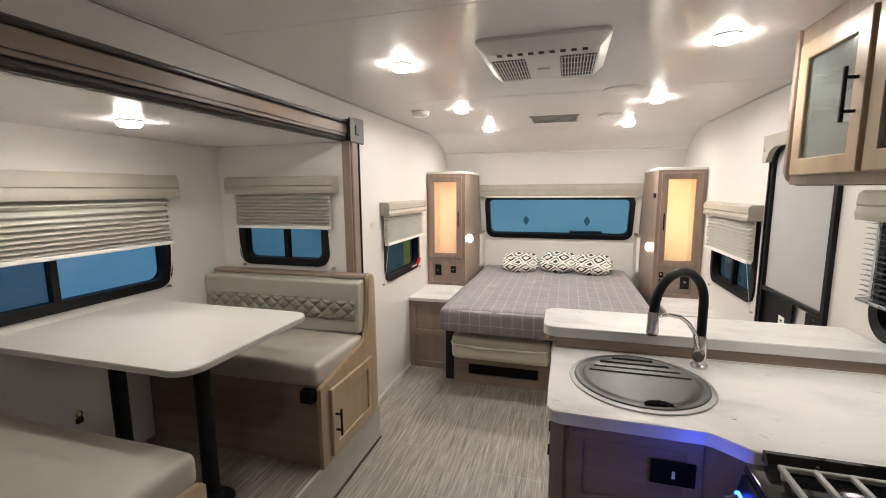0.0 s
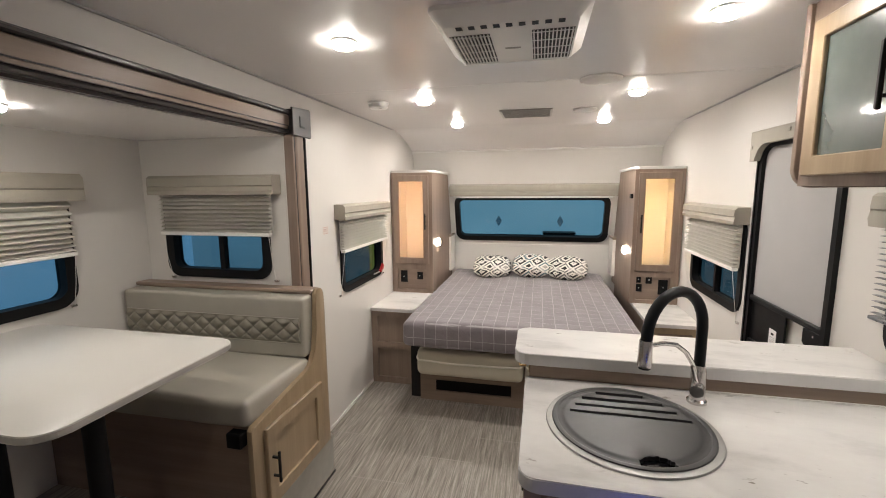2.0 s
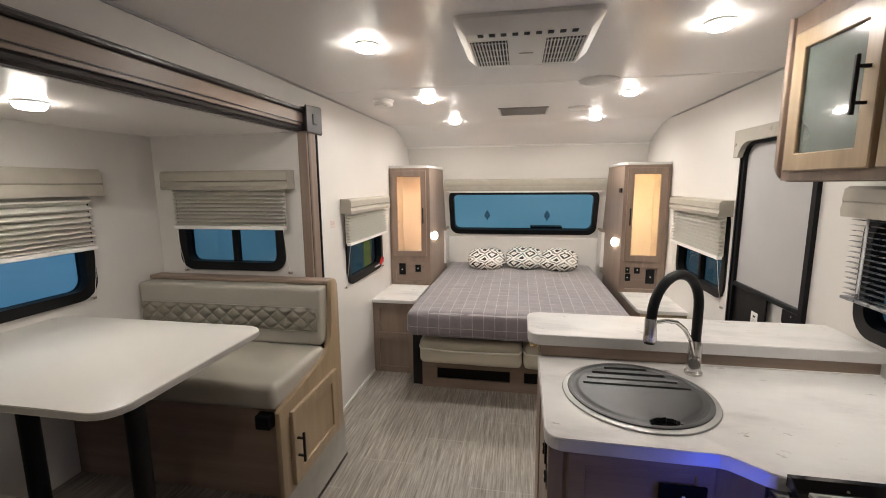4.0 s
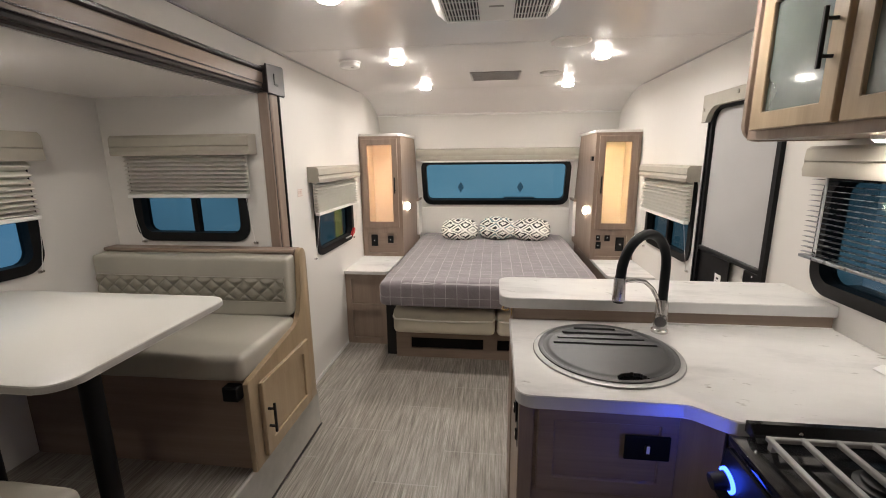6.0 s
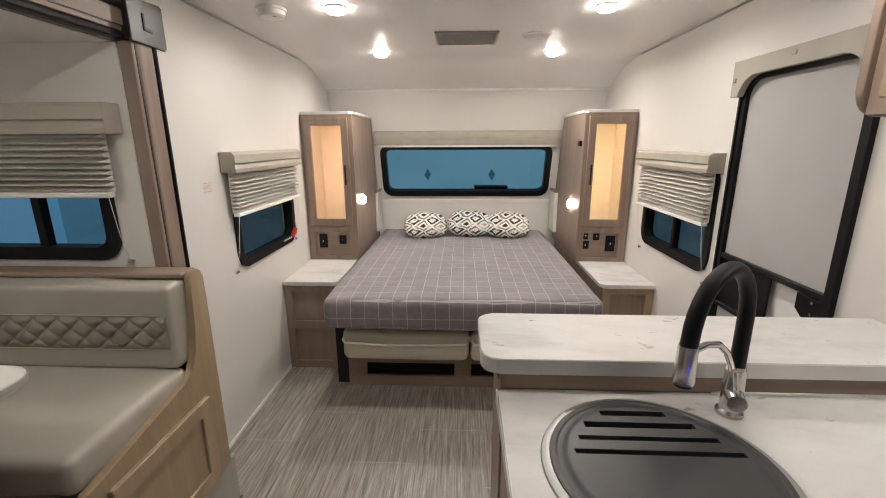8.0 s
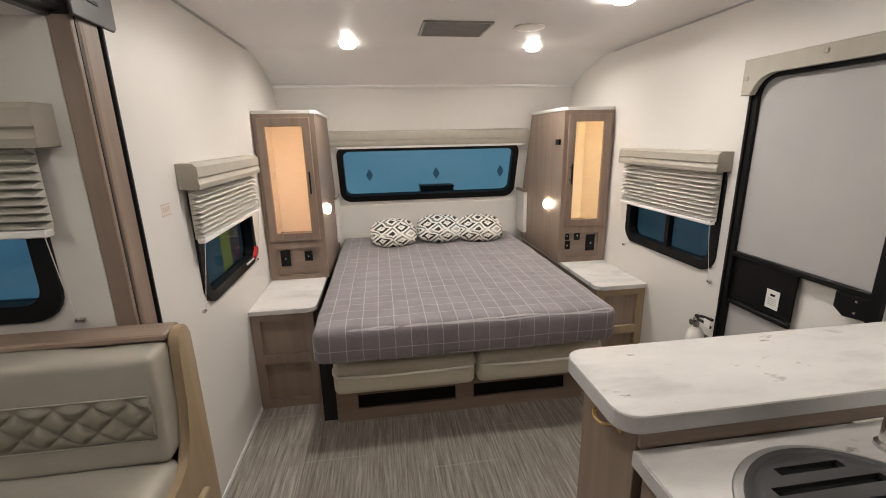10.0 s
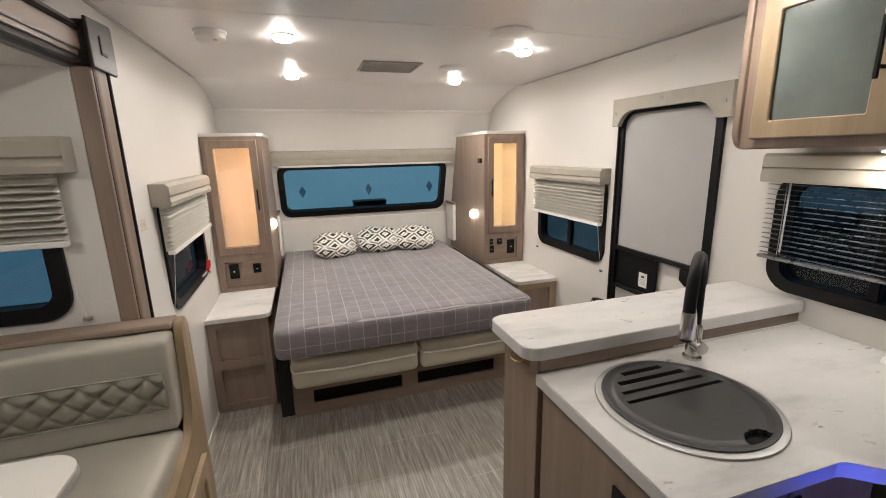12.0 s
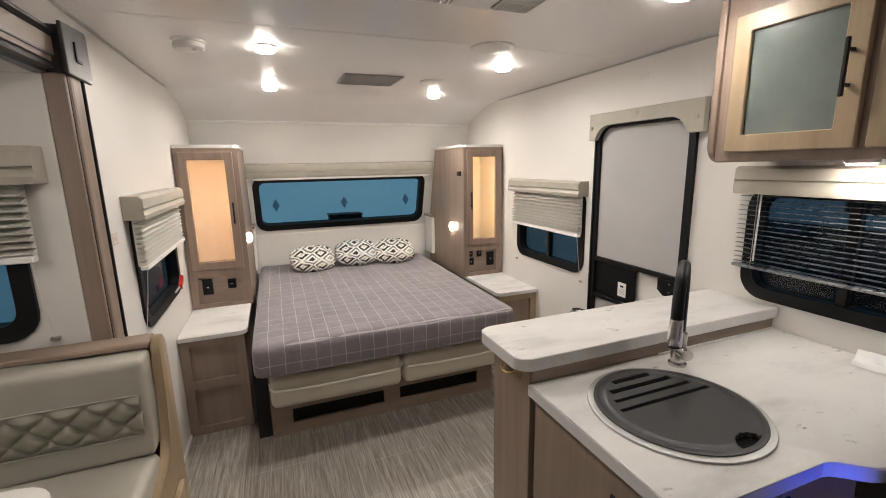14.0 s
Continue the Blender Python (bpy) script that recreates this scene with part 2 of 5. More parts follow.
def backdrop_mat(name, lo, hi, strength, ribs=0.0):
    """Self-glowing colour that stands for the lit hall outside the windows."""
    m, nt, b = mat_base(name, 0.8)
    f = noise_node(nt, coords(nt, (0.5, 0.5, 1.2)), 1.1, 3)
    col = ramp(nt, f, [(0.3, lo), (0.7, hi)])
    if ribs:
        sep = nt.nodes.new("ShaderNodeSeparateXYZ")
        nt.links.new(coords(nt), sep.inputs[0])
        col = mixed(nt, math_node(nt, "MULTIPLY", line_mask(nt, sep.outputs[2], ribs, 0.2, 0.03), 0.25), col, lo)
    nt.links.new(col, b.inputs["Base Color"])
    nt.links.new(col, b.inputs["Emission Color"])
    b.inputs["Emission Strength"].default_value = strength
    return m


MARBLE = marble()
FLOOR = woven_floor()
PLAID = plaid()
IKAT = ikat("ikat_cushion_grey", (0.16, 0.155, 0.15))
IKAT_BLUE = ikat("ikat_cushion_blue", (0.11, 0.17, 0.19))
GLASS = glass("tinted_window_glass", (0.62, 0.68, 0.72))
SCREENED = glass("screened_window_glass", (0.36, 0.40, 0.44))
LENS = glow("lit_lamp_lens", (1.0, 0.92, 0.83), 88.0)
SPOTLENS = glow("lit_spot_lens", (1.0, 0.86, 0.66), 60.0)
BLUEGLOW = glow("blue_knob_light", (0.03, 0.08, 1.0), 9.0)
# hall light is put into these glowing colours, a tone per window view
BACK_BLUE = backdrop_mat("glowing_blue_backdrop", (0.17, 0.365, 0.465), (0.225, 0.43, 0.53), 0.95)
BACK_SIDE = backdrop_mat("glowing_side_backdrop", (0.125, 0.29, 0.43), (0.165, 0.34, 0.49), 0.95)
BACK_MID = backdrop_mat("glowing_mid_blue_backdrop", (0.075, 0.165, 0.22), (0.11, 0.225, 0.29), 0.95)
BACK_DARK = backdrop_mat("glowing_dark_side_backdrop", (0.03, 0.068, 0.092), (0.07, 0.135, 0.175), 1.0)
HINGE = backdrop_mat("faintly_glowing_hinge", (0.035, 0.09, 0.13), (0.06, 0.13, 0.17), 1.0)
BACK_DIM = backdrop_mat("glowing_dim_backdrop", (0.014, 0.034, 0.045), (0.055, 0.115, 0.145), 1.0)
TEAL = backdrop_mat("glowing_teal_stand_in", (0.016, 0.042, 0.055), (0.034, 0.075, 0.09), 1.0)
TRAILER = backdrop_mat("glowing_dark_trailer_side", (0.016, 0.036, 0.052), (0.04, 0.08, 0.11), 1.0)
YELLOWBAND = backdrop_mat("glowing_yellow_green_band", (0.10, 0.12, 0.02), (0.15, 0.165, 0.03), 1.0)
HALLFLOOR = plain("hall_concrete", (0.16, 0.17, 0.18), 0.6)


def frosted():
    m, nt, b = mat_base("frosted_door_glass", 0.22)
    v = coords(nt)
    f = noise_node(nt, v, 5.0, 4)
    nt.links.new(ramp(nt, f, [(0.3, (0.13, 0.160, 0.147)), (0.7, (0.185, 0.220, 0.202))]), b.inputs["Base Color"])
    b.inputs["Transmission Weight"].default_value = 0.25
    b.inputs["Coat Weight"].default_value = 1.0
    b.inputs["Coat Roughness"].default_value = 0.05
    b.inputs["Coat IOR"].default_value = 1.7
    return m


FROST = frosted()

# ---- building tools ----
ORIGIN = {}


def thing(name, x, y, z, label, category, group="", kind=""):
    ob = new(name)
    ob.empty_display_size = 0.1
    ob.location = (x, y, z)
    ORIGIN[ob] = Vector((x, y, z))
    return tagged(ob, label, category, group, kind)


def part(name, bm, material, parent=None, label="", smooth=False):
    """One mesh object out of a bmesh in world metres; under a thing or a part, or top-level with its origin at its base."""
    bmesh.ops.recalc_face_normals(bm, faces=bm.faces[:])
    if parent is not None:
        org = ORIGIN[parent]
    else:
        vs = [v.co for v in bm.verts]
        org = Vector([(min(v[i] for v in vs) + max(v[i] for v in vs)) / 2 for i in (0, 1)] + [min(v[2] for v in vs)])
    bm.transform(Matrix.Translation(-org))
    me = bpy.data.meshes.new(name)
    bm.to_mesh(me)
    bm.free()
    me.materials.append(material)
    if smooth:
        me.shade_smooth()
        me.set_sharp_from_angle(angle=radians(38))
    ob = new(name, me)
    if parent is not None:
        ob.parent = parent
    else:
        ob.location = org
    ORIGIN[ob] = org
    return tagged(ob, label)


def setting(name, bm, material, label, category, smooth=False):
    return tagged(part(name, bm, material, None, "", smooth), label, category, "", "structure")


def add_box(bm, x0, x1, y0, y1, z0, z1, bevel=0.0, seg=1):
    m = Matrix.LocRotScale(((x0 + x1) / 2, (y0 + y1) / 2, (z0 + z1) / 2), None, (abs(x1 - x0), abs(y1 - y0), abs(z1 - z0)))
    vs = bmesh.ops.create_cube(bm, size=1.0, matrix=m)["verts"]
    if bevel:
        es = list({e for v in vs for e in v.link_edges})
        bmesh.ops.bevel(bm, geom=es, offset=bevel, segments=seg, affect="EDGES", profile=0.5)
    return bm


def box(*a, bevel=0.0, seg=1):
    return add_box(bmesh.new(), *a, bevel=bevel, seg=seg)


def rrect(u0, u1, v0, v1, r, n=6, corners=(1, 1, 1, 1)):
    """Outline of a rectangle with rounded corners, from the corner (u0, v0) on, counter-clockwise."""
    pts = []
    for k, (cu, cv) in enumerate(((u0, v0), (u1, v0), (u1, v1), (u0, v1))):
        rr = r * corners[k]
        if rr < 1e-4:
            pts.append((cu, cv))
            continue
        ou, ov = cu + (rr if cu == u0 else -rr), cv + (rr if cv == v0 else -rr)
        for i in range(n + 1):
            a = math.pi + (k + i / n) * math.pi / 2
            pts.append((ou + rr * math.cos(a), ov + rr * math.sin(a)))
    return pts


PLANES = {"xy": lambda u, v, w: (u, v, w), "yz": lambda u, v, w: (w, u, v), "xz": lambda u, v, w: (u, w, v)}


def slab(pts, plane, lo, hi, bevel=0.0, bm=None, seg=2):
    """Outline extruded from lo to hi along the plane's normal, with its rims bevelled."""
    bm = bm or bmesh.new()
    f = PLANES[plane]
    a = [bm.verts.new(f(u, v, lo)) for u, v in pts]
    b = [bm.verts.new(f(u, v, hi)) for u, v in pts]
    fa, fb = bm.faces.new(a), bm.faces.new(b[::-1])
    n = len(pts)
    for i in range(n):
        bm.faces.new((a[i], b[i], b[(i + 1) % n], a[(i + 1) % n]))
    if bevel:
        es = list(set(fa.edges) | set(fb.edges))
        bmesh.ops.bevel(bm, geom=es, offset=bevel, segments=seg, affect="EDGES", profile=0.5)
    return bm


def ring(outer, inner, plane, lo, hi, bm=None):
    """Frame between two outlines of equally many points."""
    bm = bm or bmesh.new()
    f = PLANES[plane]
    rows = [[bm.verts.new(f(u, v, w)) for u, v in pts] for pts, w in ((outer, lo), (outer, hi), (inner, hi), (inner, lo))]
    n = len(outer)
    for k in range(4):
        p, q = rows[k], rows[(k + 1) % 4]
        for i in range(n):
            bm.faces.new((p[i], p[(i + 1) % n], q[(i + 1) % n], q[i]))
    return bm


def add_disc(bm, x, y, z0, z1, r0, r1=None, seg=24, mat4=None):
    """Cylinder or cone along z."""
    r1 = r0 if r1 is None else r1
    m = Matrix.Translation((x, y, (z0 + z1) / 2))
    if mat4 is not None:
        m = mat4
    bmesh.ops.create_cone(bm, cap_ends=True, segments=seg, radius1=r0, radius2=r1, depth=abs(z1 - z0), matrix=m)
    return bm


def turned(profile, x, y, seg=28, cap=True):
    """Lathe: rows of (radius, z) round an upright axis."""
    bm = bmesh.new()
    rows = [[bm.verts.new((x + r * math.cos(2 * math.pi * i / seg), y + r * math.sin(2 * math.pi * i / seg), z)) for i in range(seg)] for r, z in profile]
    for p, q in zip(rows, rows[1:]):
        for i in range(seg):
            bm.faces.new((p[i], p[(i + 1) % seg], q[(i + 1) % seg], q[i]))
    if cap:
        bm.faces.new(rows[0])
        bm.faces.new(rows[-1])
    return bm


def tube(points, r, seg=8, bm=None, ref=Vector((0.31, 0.17, 0.93))):
    """Round bar along a line of points."""
    bm = bm or bmesh.new()
    pts = [Vector(p) for p in points]
    rows = []
    for i, p in enumerate(pts):
        d = (pts[min(i + 1, len(pts) - 1)] - pts[max(i - 1, 0)]).normalized()
        a = d.cross(ref).normalized()
        b = d.cross(a)
        rows.append([bm.verts.new(p + r * (a * math.cos(2 * math.pi * k / seg) + b * math.sin(2 * math.pi * k / seg))) for k in range(seg)])
    for p, q in zip(rows, rows[1:]):
        for k in range(seg):
            bm.faces.new((p[k], p[(k + 1) % seg], q[(k + 1) % seg], q[k]))
    bm.faces.new(rows[0])
    bm.faces.new(rows[-1])
    return bm


def mapped(bm, fn):
    for v in bm.verts:
        v.co = Vector(fn(*v.co))
    return bm


def panel_wall(u0, u1, v0, v1, holes, lo, hi, plane):
    """Wall of thickness lo to hi with rectangular openings, as butted pieces of one mesh."""
    us = sorted({u0, u1, *[h[i] for h in holes for i in (0, 1)]})
    vs = sorted({v0, v1, *[h[i] for h in holes for i in (2, 3)]})
    bm = bmesh.new()
    f = PLANES[plane]
    grid = {}

    def vert(i, j, k):
        key = (i, j, k)
        if key not in grid:
            grid[key] = bm.verts.new(f(us[i], vs[j], (lo, hi)[k]))
        return grid[key]

    def solid(i, j):
        if not (0 <= i < len(us) - 1 and 0 <= j < len(vs) - 1):
            return False
        cu, cv = (us[i] + us[i + 1]) / 2, (vs[j] + vs[j + 1]) / 2
        return not any(h[0] < cu < h[1] and h[2] < cv < h[3] for h in holes)
    for i in range(len(us) - 1):
        for j in range(len(vs) - 1):
            if not solid(i, j):
                continue
            for k in (0, 1):
                bm.faces.new([vert(i, j, k), vert(i + 1, j, k), vert(i + 1, j + 1, k), vert(i, j + 1, k)])
            for (di, dj), (a, b) in (((-1, 0), ((i, j), (i, j + 1))), ((1, 0), ((i + 1, j), (i + 1, j + 1))), ((0, -1), ((i, j), (i + 1, j))), ((0, 1), ((i, j + 1), (i + 1, j + 1)))):
                if not solid(i + di, j + dj):
                    bm.faces.new([vert(*a, 0), vert(*b, 0), vert(*b, 1), vert(*a, 1)])
    return bm


# wall frames: along the wall, out into the room, up
ON_LEFT = lambda u, n, z: (LX0 + n, u, z)
ON_RIGHT = lambda u, n, z: (LX1 - n, u, z)
SLX, SLY0, SLY1, SLF, SLC = -2.03, 0.22, 2.20, 0.205, 1.745      # slide-out: back wall, side walls, floor, ceiling
ON_SIDE = lambda u, n, z: (u, SLY1 - n, z)
ON_BACK = lambda u, n, z: (SLX + n, u, z)
FY0, FZ0, FY1, FZ1 = 4.76, 0.92, 4.45, 1.85                      # raked front wall: foot and head
RAKE = math.atan2(FY0 - FY1, FZ1 - FZ0)


def ON_FRONT(u, n, s):
    """s runs up the raked wall from its foot."""
    return (u, FY0 - s * math.sin(RAKE) - n * math.cos(RAKE), FZ0 + s * math.cos(RAKE) - n * math.sin(RAKE))


def shaker(name, u0, u1, z0, z1, fn, n0, mat_v, mat_h, parent, rail=0.055, thick=0.02, panel_mat=None, label=""):
    """Framed door: stiles and rails round a recessed panel; on the face at n0 of the wall frame fn."""
    bm = ring(rrect(u0, u1, z0, z1, 0), rrect(u0 + rail, u1 - rail, z0 + rail, z1 - rail, 0), "xz", n0, n0 + thick)
    bmesh.ops.bevel(bm, geom=bm.edges[:], offset=0.003, segments=1, affect="EDGES")
    door = part(name, mapped(bm, fn), mat_v, parent, label)
    part("door_panel", mapped(box(u0 + rail - 0.004, u1 - rail + 0.004, n0 + 0.001, n0 + thick * 0.45, z0 + rail - 0.004, z1 - rail + 0.004), fn), panel_mat or mat_v, door, "" if panel_mat is None else "frosted glass panel")
    return door


def bar_handle(fn, u, n0, z0, z1, parent, along="z"):
    """Black bar pull on two posts."""
    bm = bmesh.new()
    if along == "z":
        add_box(bm, u - 0.005, u + 0.005, n0 + 0.024, n0 + 0.034, z0, z1, 0.002)
        for z in (z0 + (z1 - z0) * 0.2, z0 + (z1 - z0) * 0.8):
            add_box(bm, u - 0.004, u + 0.004, n0 - 0.001, n0 + 0.026, z - 0.004, z + 0.004)
    part("handle", mapped(bm, fn), BLACKMET, parent, "black metal bar handle")

# ---- structure ----
WIN_L = (2.805, 3.54, 0.812, 1.335)
WIN_R = (2.787, 3.547, 0.812, 1.335)
WIN_K = (1.19, 1.845, 0.962, 1.40)
DOOR = (2.10, 2.71, 0.03, 1.685)
WIN_S = (-1.902, -1.286, 1.038, 1.50)
WIN_B = (0.72, 1.812, 0.975, 1.50)
WIN_F = (-0.822, 0.683, 0.037, 0.53)          # on the raked wall, measured up the slope
T = 0.05


def hole(w, m=0.02):
    return (w[0] + m, w[1] - m, w[2] + m, w[3] - m)


setting("floor", box(LX0 - T, LX1 + T, REAR - T, FY0 + 0.3, -0.06, 0.0), FLOOR, "grey woven-look vinyl floor with fine streaks", "floor")
setting("wall_left", panel_wall(REAR, FY0 + 0.25, 0.0, CEIL + 0.12, [hole(WIN_L), (SLY0, 2.30, 0.0, SLC + 0.02)], LX0 - T, LX0, "yz"), WALL, "smooth white wall panel round the slide-out", "wall")
setting("wall_right", panel_wall(REAR, FY0 + 0.25, 0.0, CEIL + 0.12, [hole(WIN_R), hole(WIN_K), DOOR], LX1, LX1 + T, "yz"), WALL, "smooth white wall panel with door and windows", "wall")
setting("wall_rear", box(LX0, LX1, REAR - T, REAR, 0, CEIL), WALL, "plain white rear wall panel", "wall")
setting("wall_front_low", box(LX0, LX1, FY0, FY0 + T, 0, FZ0), WALL, "white front wall panel behind the bed head", "wall")
S1 = math.hypot(FY0 - FY1, FZ1 - FZ0)
setting("wall_front", mapped(panel_wall(LX0, LX1, 0, S1, [hole(WIN_F)], 0, -T, "xz"), ON_FRONT), WALL, "white raked front wall panel with a wide window", "wall")
# curved head of the front wall up to the ceiling
COVE = 3.86
cove = []
for i in range(13):
    f = i / 12
    cove.append((COVE + (FY1 - COVE) * f, CEIL - (CEIL - FZ1) * f ** 2.0))
outer = [(y + 0.03, z + 0.045) for y, z in cove[::-1]]
setting("wall_front_cove", slab(cove + outer, "yz", LX0, LX1), CEILM, "white curved panel between front wall and ceiling", "wall", True)
setting("trim_front_seam", mapped(box(LX0, LX1, 0.0, 0.012, S1 - 0.012, S1 + 0.006, bevel=0.004), ON_FRONT), WHITE, "thin white seam strip across the front wall", "trim")
setting("trim_front_ledge", box(LX0, LX1, FY0 - 0.004, FY0, FZ0 - 0.030, FZ0 - 0.002, bevel=0.0015), WALL, "white ledge strip below the front window", "trim")
setting("ceiling", box(LX0, LX1, REAR, COVE, CEIL, CEIL + 0.05), CEILM, "satin white ceiling panel with recessed lamps", "ceiling")
for k, y in enumerate((1.27, 2.49)):
    setting("trim_ceiling_%d" % (k + 1), box(LX0 + 0.02, LX1 - 0.02, y - 0.008, y + 0.008, CEIL - 0.0012, CEIL, bevel=0.0005), CEILM, "thin ceiling joint strip", "trim")
# thin grey line where each side wall meets the ceiling
for k, (xa, xb) in enumerate(((LX0, LX0 + 0.012), (LX1 - 0.012, LX1))):
    setting("trim_ceiling_edge_%d" % (k + 1), box(xa, xb, REAR, COVE - 0.005, CEIL - 0.007, CEIL, bevel=0.002), GREYSHADE, "thin grey strip along the ceiling edge", "trim")
setting("baseboard", box(LX0, LX0 + 0.008, 2.46, 3.28, 0.0, 0.022, bevel=0.002), WHITE, "thin white skirting strip", "baseboard")

# slide-out room
setting("slide_floor", box(SLX, -1.03, SLY0, 2.19, 0.05, SLF), FLOOR, "raised grey vinyl floor of the slide-out", "floor")
setting("slide_ledge", box(-1.03, -1.012, SLY0, 2.235, 0.004, SLF + 0.012, bevel=0.006), LEDGE, "greige carpeted edge of the raised slide floor", "ledge")
setting("slide_wall_back", panel_wall(SLY0, SLY1, 0.0, SLC, [hole(WIN_B)], SLX - T, SLX, "yz"), WALL, "white back wall of the slide-out", "wall")
setting("slide_wall_side", panel_wall(SLX - T, -1.184, 0.0, SLC, [hole(WIN_S)], SLY1, SLY1 + T, "xz"), WALL, "white side wall of the slide-out with a small window", "wall")
setting("slide_wall_near", box(SLX - T, LX0, SLY0 - T, SLY0, 0.0, SLC), WALL, "white side wall of the slide-out", "wall")
setting("slide_ceiling", box(SLX - T, LX0 + 0.02, SLY0 - T, SLY1 + T, SLC, SLC + 0.04), CEILM, "satin white slide-out ceiling", "ceiling")

# dark strip paints the shadow line where the ledge meets the floor
setting("trim_slide_shadow_gap", box(-1.0115, -1.004, SLY0, 2.235, 0.0, 0.009, bevel=0.002), BRONZE, "dark strip for the shadow gap along the slide ledge", "trim")

# wooden slide surround: beam with dark seals, and upright jamb
beam = thing("slide_beam", -1.17, 1.2, 1.745, "taupe wood fascia beam with dark seals over the slide-out", "beam", "", "structure")
part("fascia", slab([(-1.213, 1.776), (-1.155, 1.776), (-1.155, 1.789), (-1.148, 1.792), (-1.148, 1.836), (-1.156, 1.842), (-1.213, 1.842)], "xz", 0.2, 2.199), WOOD_Y, beam)
part("top_seal", slab([(-1.213, 1.843), (-1.150, 1.843), (-1.142, 1.848), (-1.142, 1.856), (-1.156, 1.865), (-1.213, 1.865)], "xz", 0.2, 2.199), BRONZE, beam, "dark bronze seal")
part("lower_seal", slab([(-1.213, 1.747), (-1.172, 1.747), (-1.168, 1.755), (-1.152, 1.757), (-1.150, 1.766), (-1.158, 1.775), (-1.213, 1.775)], "xz", 0.2, 2.199), BRONZE, beam, "dark bronze seal")
part("bead", box(-1.1545, -1.1495, 0.2, 2.199, 1.7885, 1.7915), BRONZE, beam)
jamb = thing("slide_jamb", -1.16, 2.26, 0.0, "upright taupe wood jamb with dark edge seal", "jamb", "", "structure")
part("inner_board", box(-1.1835, -1.136, 2.201, 2.216, SLF, 1.75, bevel=0.002), WOOD_Z, jamb)
part("outer_board", slab([(-1.183, 2.2165), (-1.140, 2.2165), (-1.132, 2.224), (-1.130, 2.232), (-1.130, 2.286), (-1.137, 2.296), (-1.183, 2.296)], "xy", 0.03, 1.75), WOOD_Z, jamb)
part("groove", box(-1.139, -1.1345, 2.2145, 2.2195, SLF, 1.75), BRONZE, jamb, "dark groove strip")
part("edge_seal", box(-1.214, -1.127, 2.2965, 2.3085, 0.03, 1.86, bevel=0.003), BLACK, jamb, "black rubber seal")
brk = thing("slide_corner_plate", -1.13, 2.25, 1.75, "dark bronze plastic corner plate of the slide-out", "corner plate")
part("plate", slab([(2.186, 1.746), (2.340, 1.742), (2.350, 1.750), (2.350, 1.876), (2.340, 1.884), (2.186, 1.874)], "yz", -1.129, -1.119, 0.003), BRONZE, brk)
part("emblem", slab([(2.246, 1.838), (2.246, 1.788), (2.283, 1.786), (2.283, 1.794), (2.254, 1.796), (2.254, 1.838)], "yz", -1.119, -1.116), BLACK, brk, "raised black mark")
part("lip", box(-1.205, -1.1295, 2.200, 2.34, 1.752, 1.868), BRONZE, brk)

# ---- windows, shades, door ----


def window(name, w, fn, mullions, label, sill=0.0, frame_w=0.045, radius=0.09):
    win = thing(name, *fn((w[0] + w[1]) / 2, 0, w[2]), label, "window", "", "structure")
    u0, u1, v0, v1 = w
    bm = ring(rrect(u0, u1, v0, v1, radius), rrect(u0 + frame_w, u1 - frame_w, v0 + frame_w, v1 - frame_w, radius * 0.6), "xz", -0.045, 0.012)
    bmesh.ops.bevel(bm, geom=[e for e in bm.edges if e.calc_face_angle(0) > 1.0], offset=0.004, segments=2, affect="EDGES")
    part("window_frame", mapped(bm, fn), BLACK, win, "", True)
    edges = [u0 + frame_w - 0.006, *mullions, u1 - frame_w + 0.006]
    for a, b in zip(edges, edges[1:]):
        screened = name == "window_5" and a == edges[0]
        pane = part("pane", mapped(box(a, b, -0.030, -0.026, v0 + frame_w - 0.006, v1 - frame_w + 0.006), fn), SCREENED if screened else GLASS, win, "glass pane behind an insect screen" if screened else "tinted glass pane")
        pane.visible_shadow = False
    for mu in mullions:
        part("mullion", mapped(box(mu - 0.016, mu + 0.016, -0.038, -0.004, v0 + 0.03, v1 - 0.03, bevel=0.003), fn), BLACK, win)
    return win


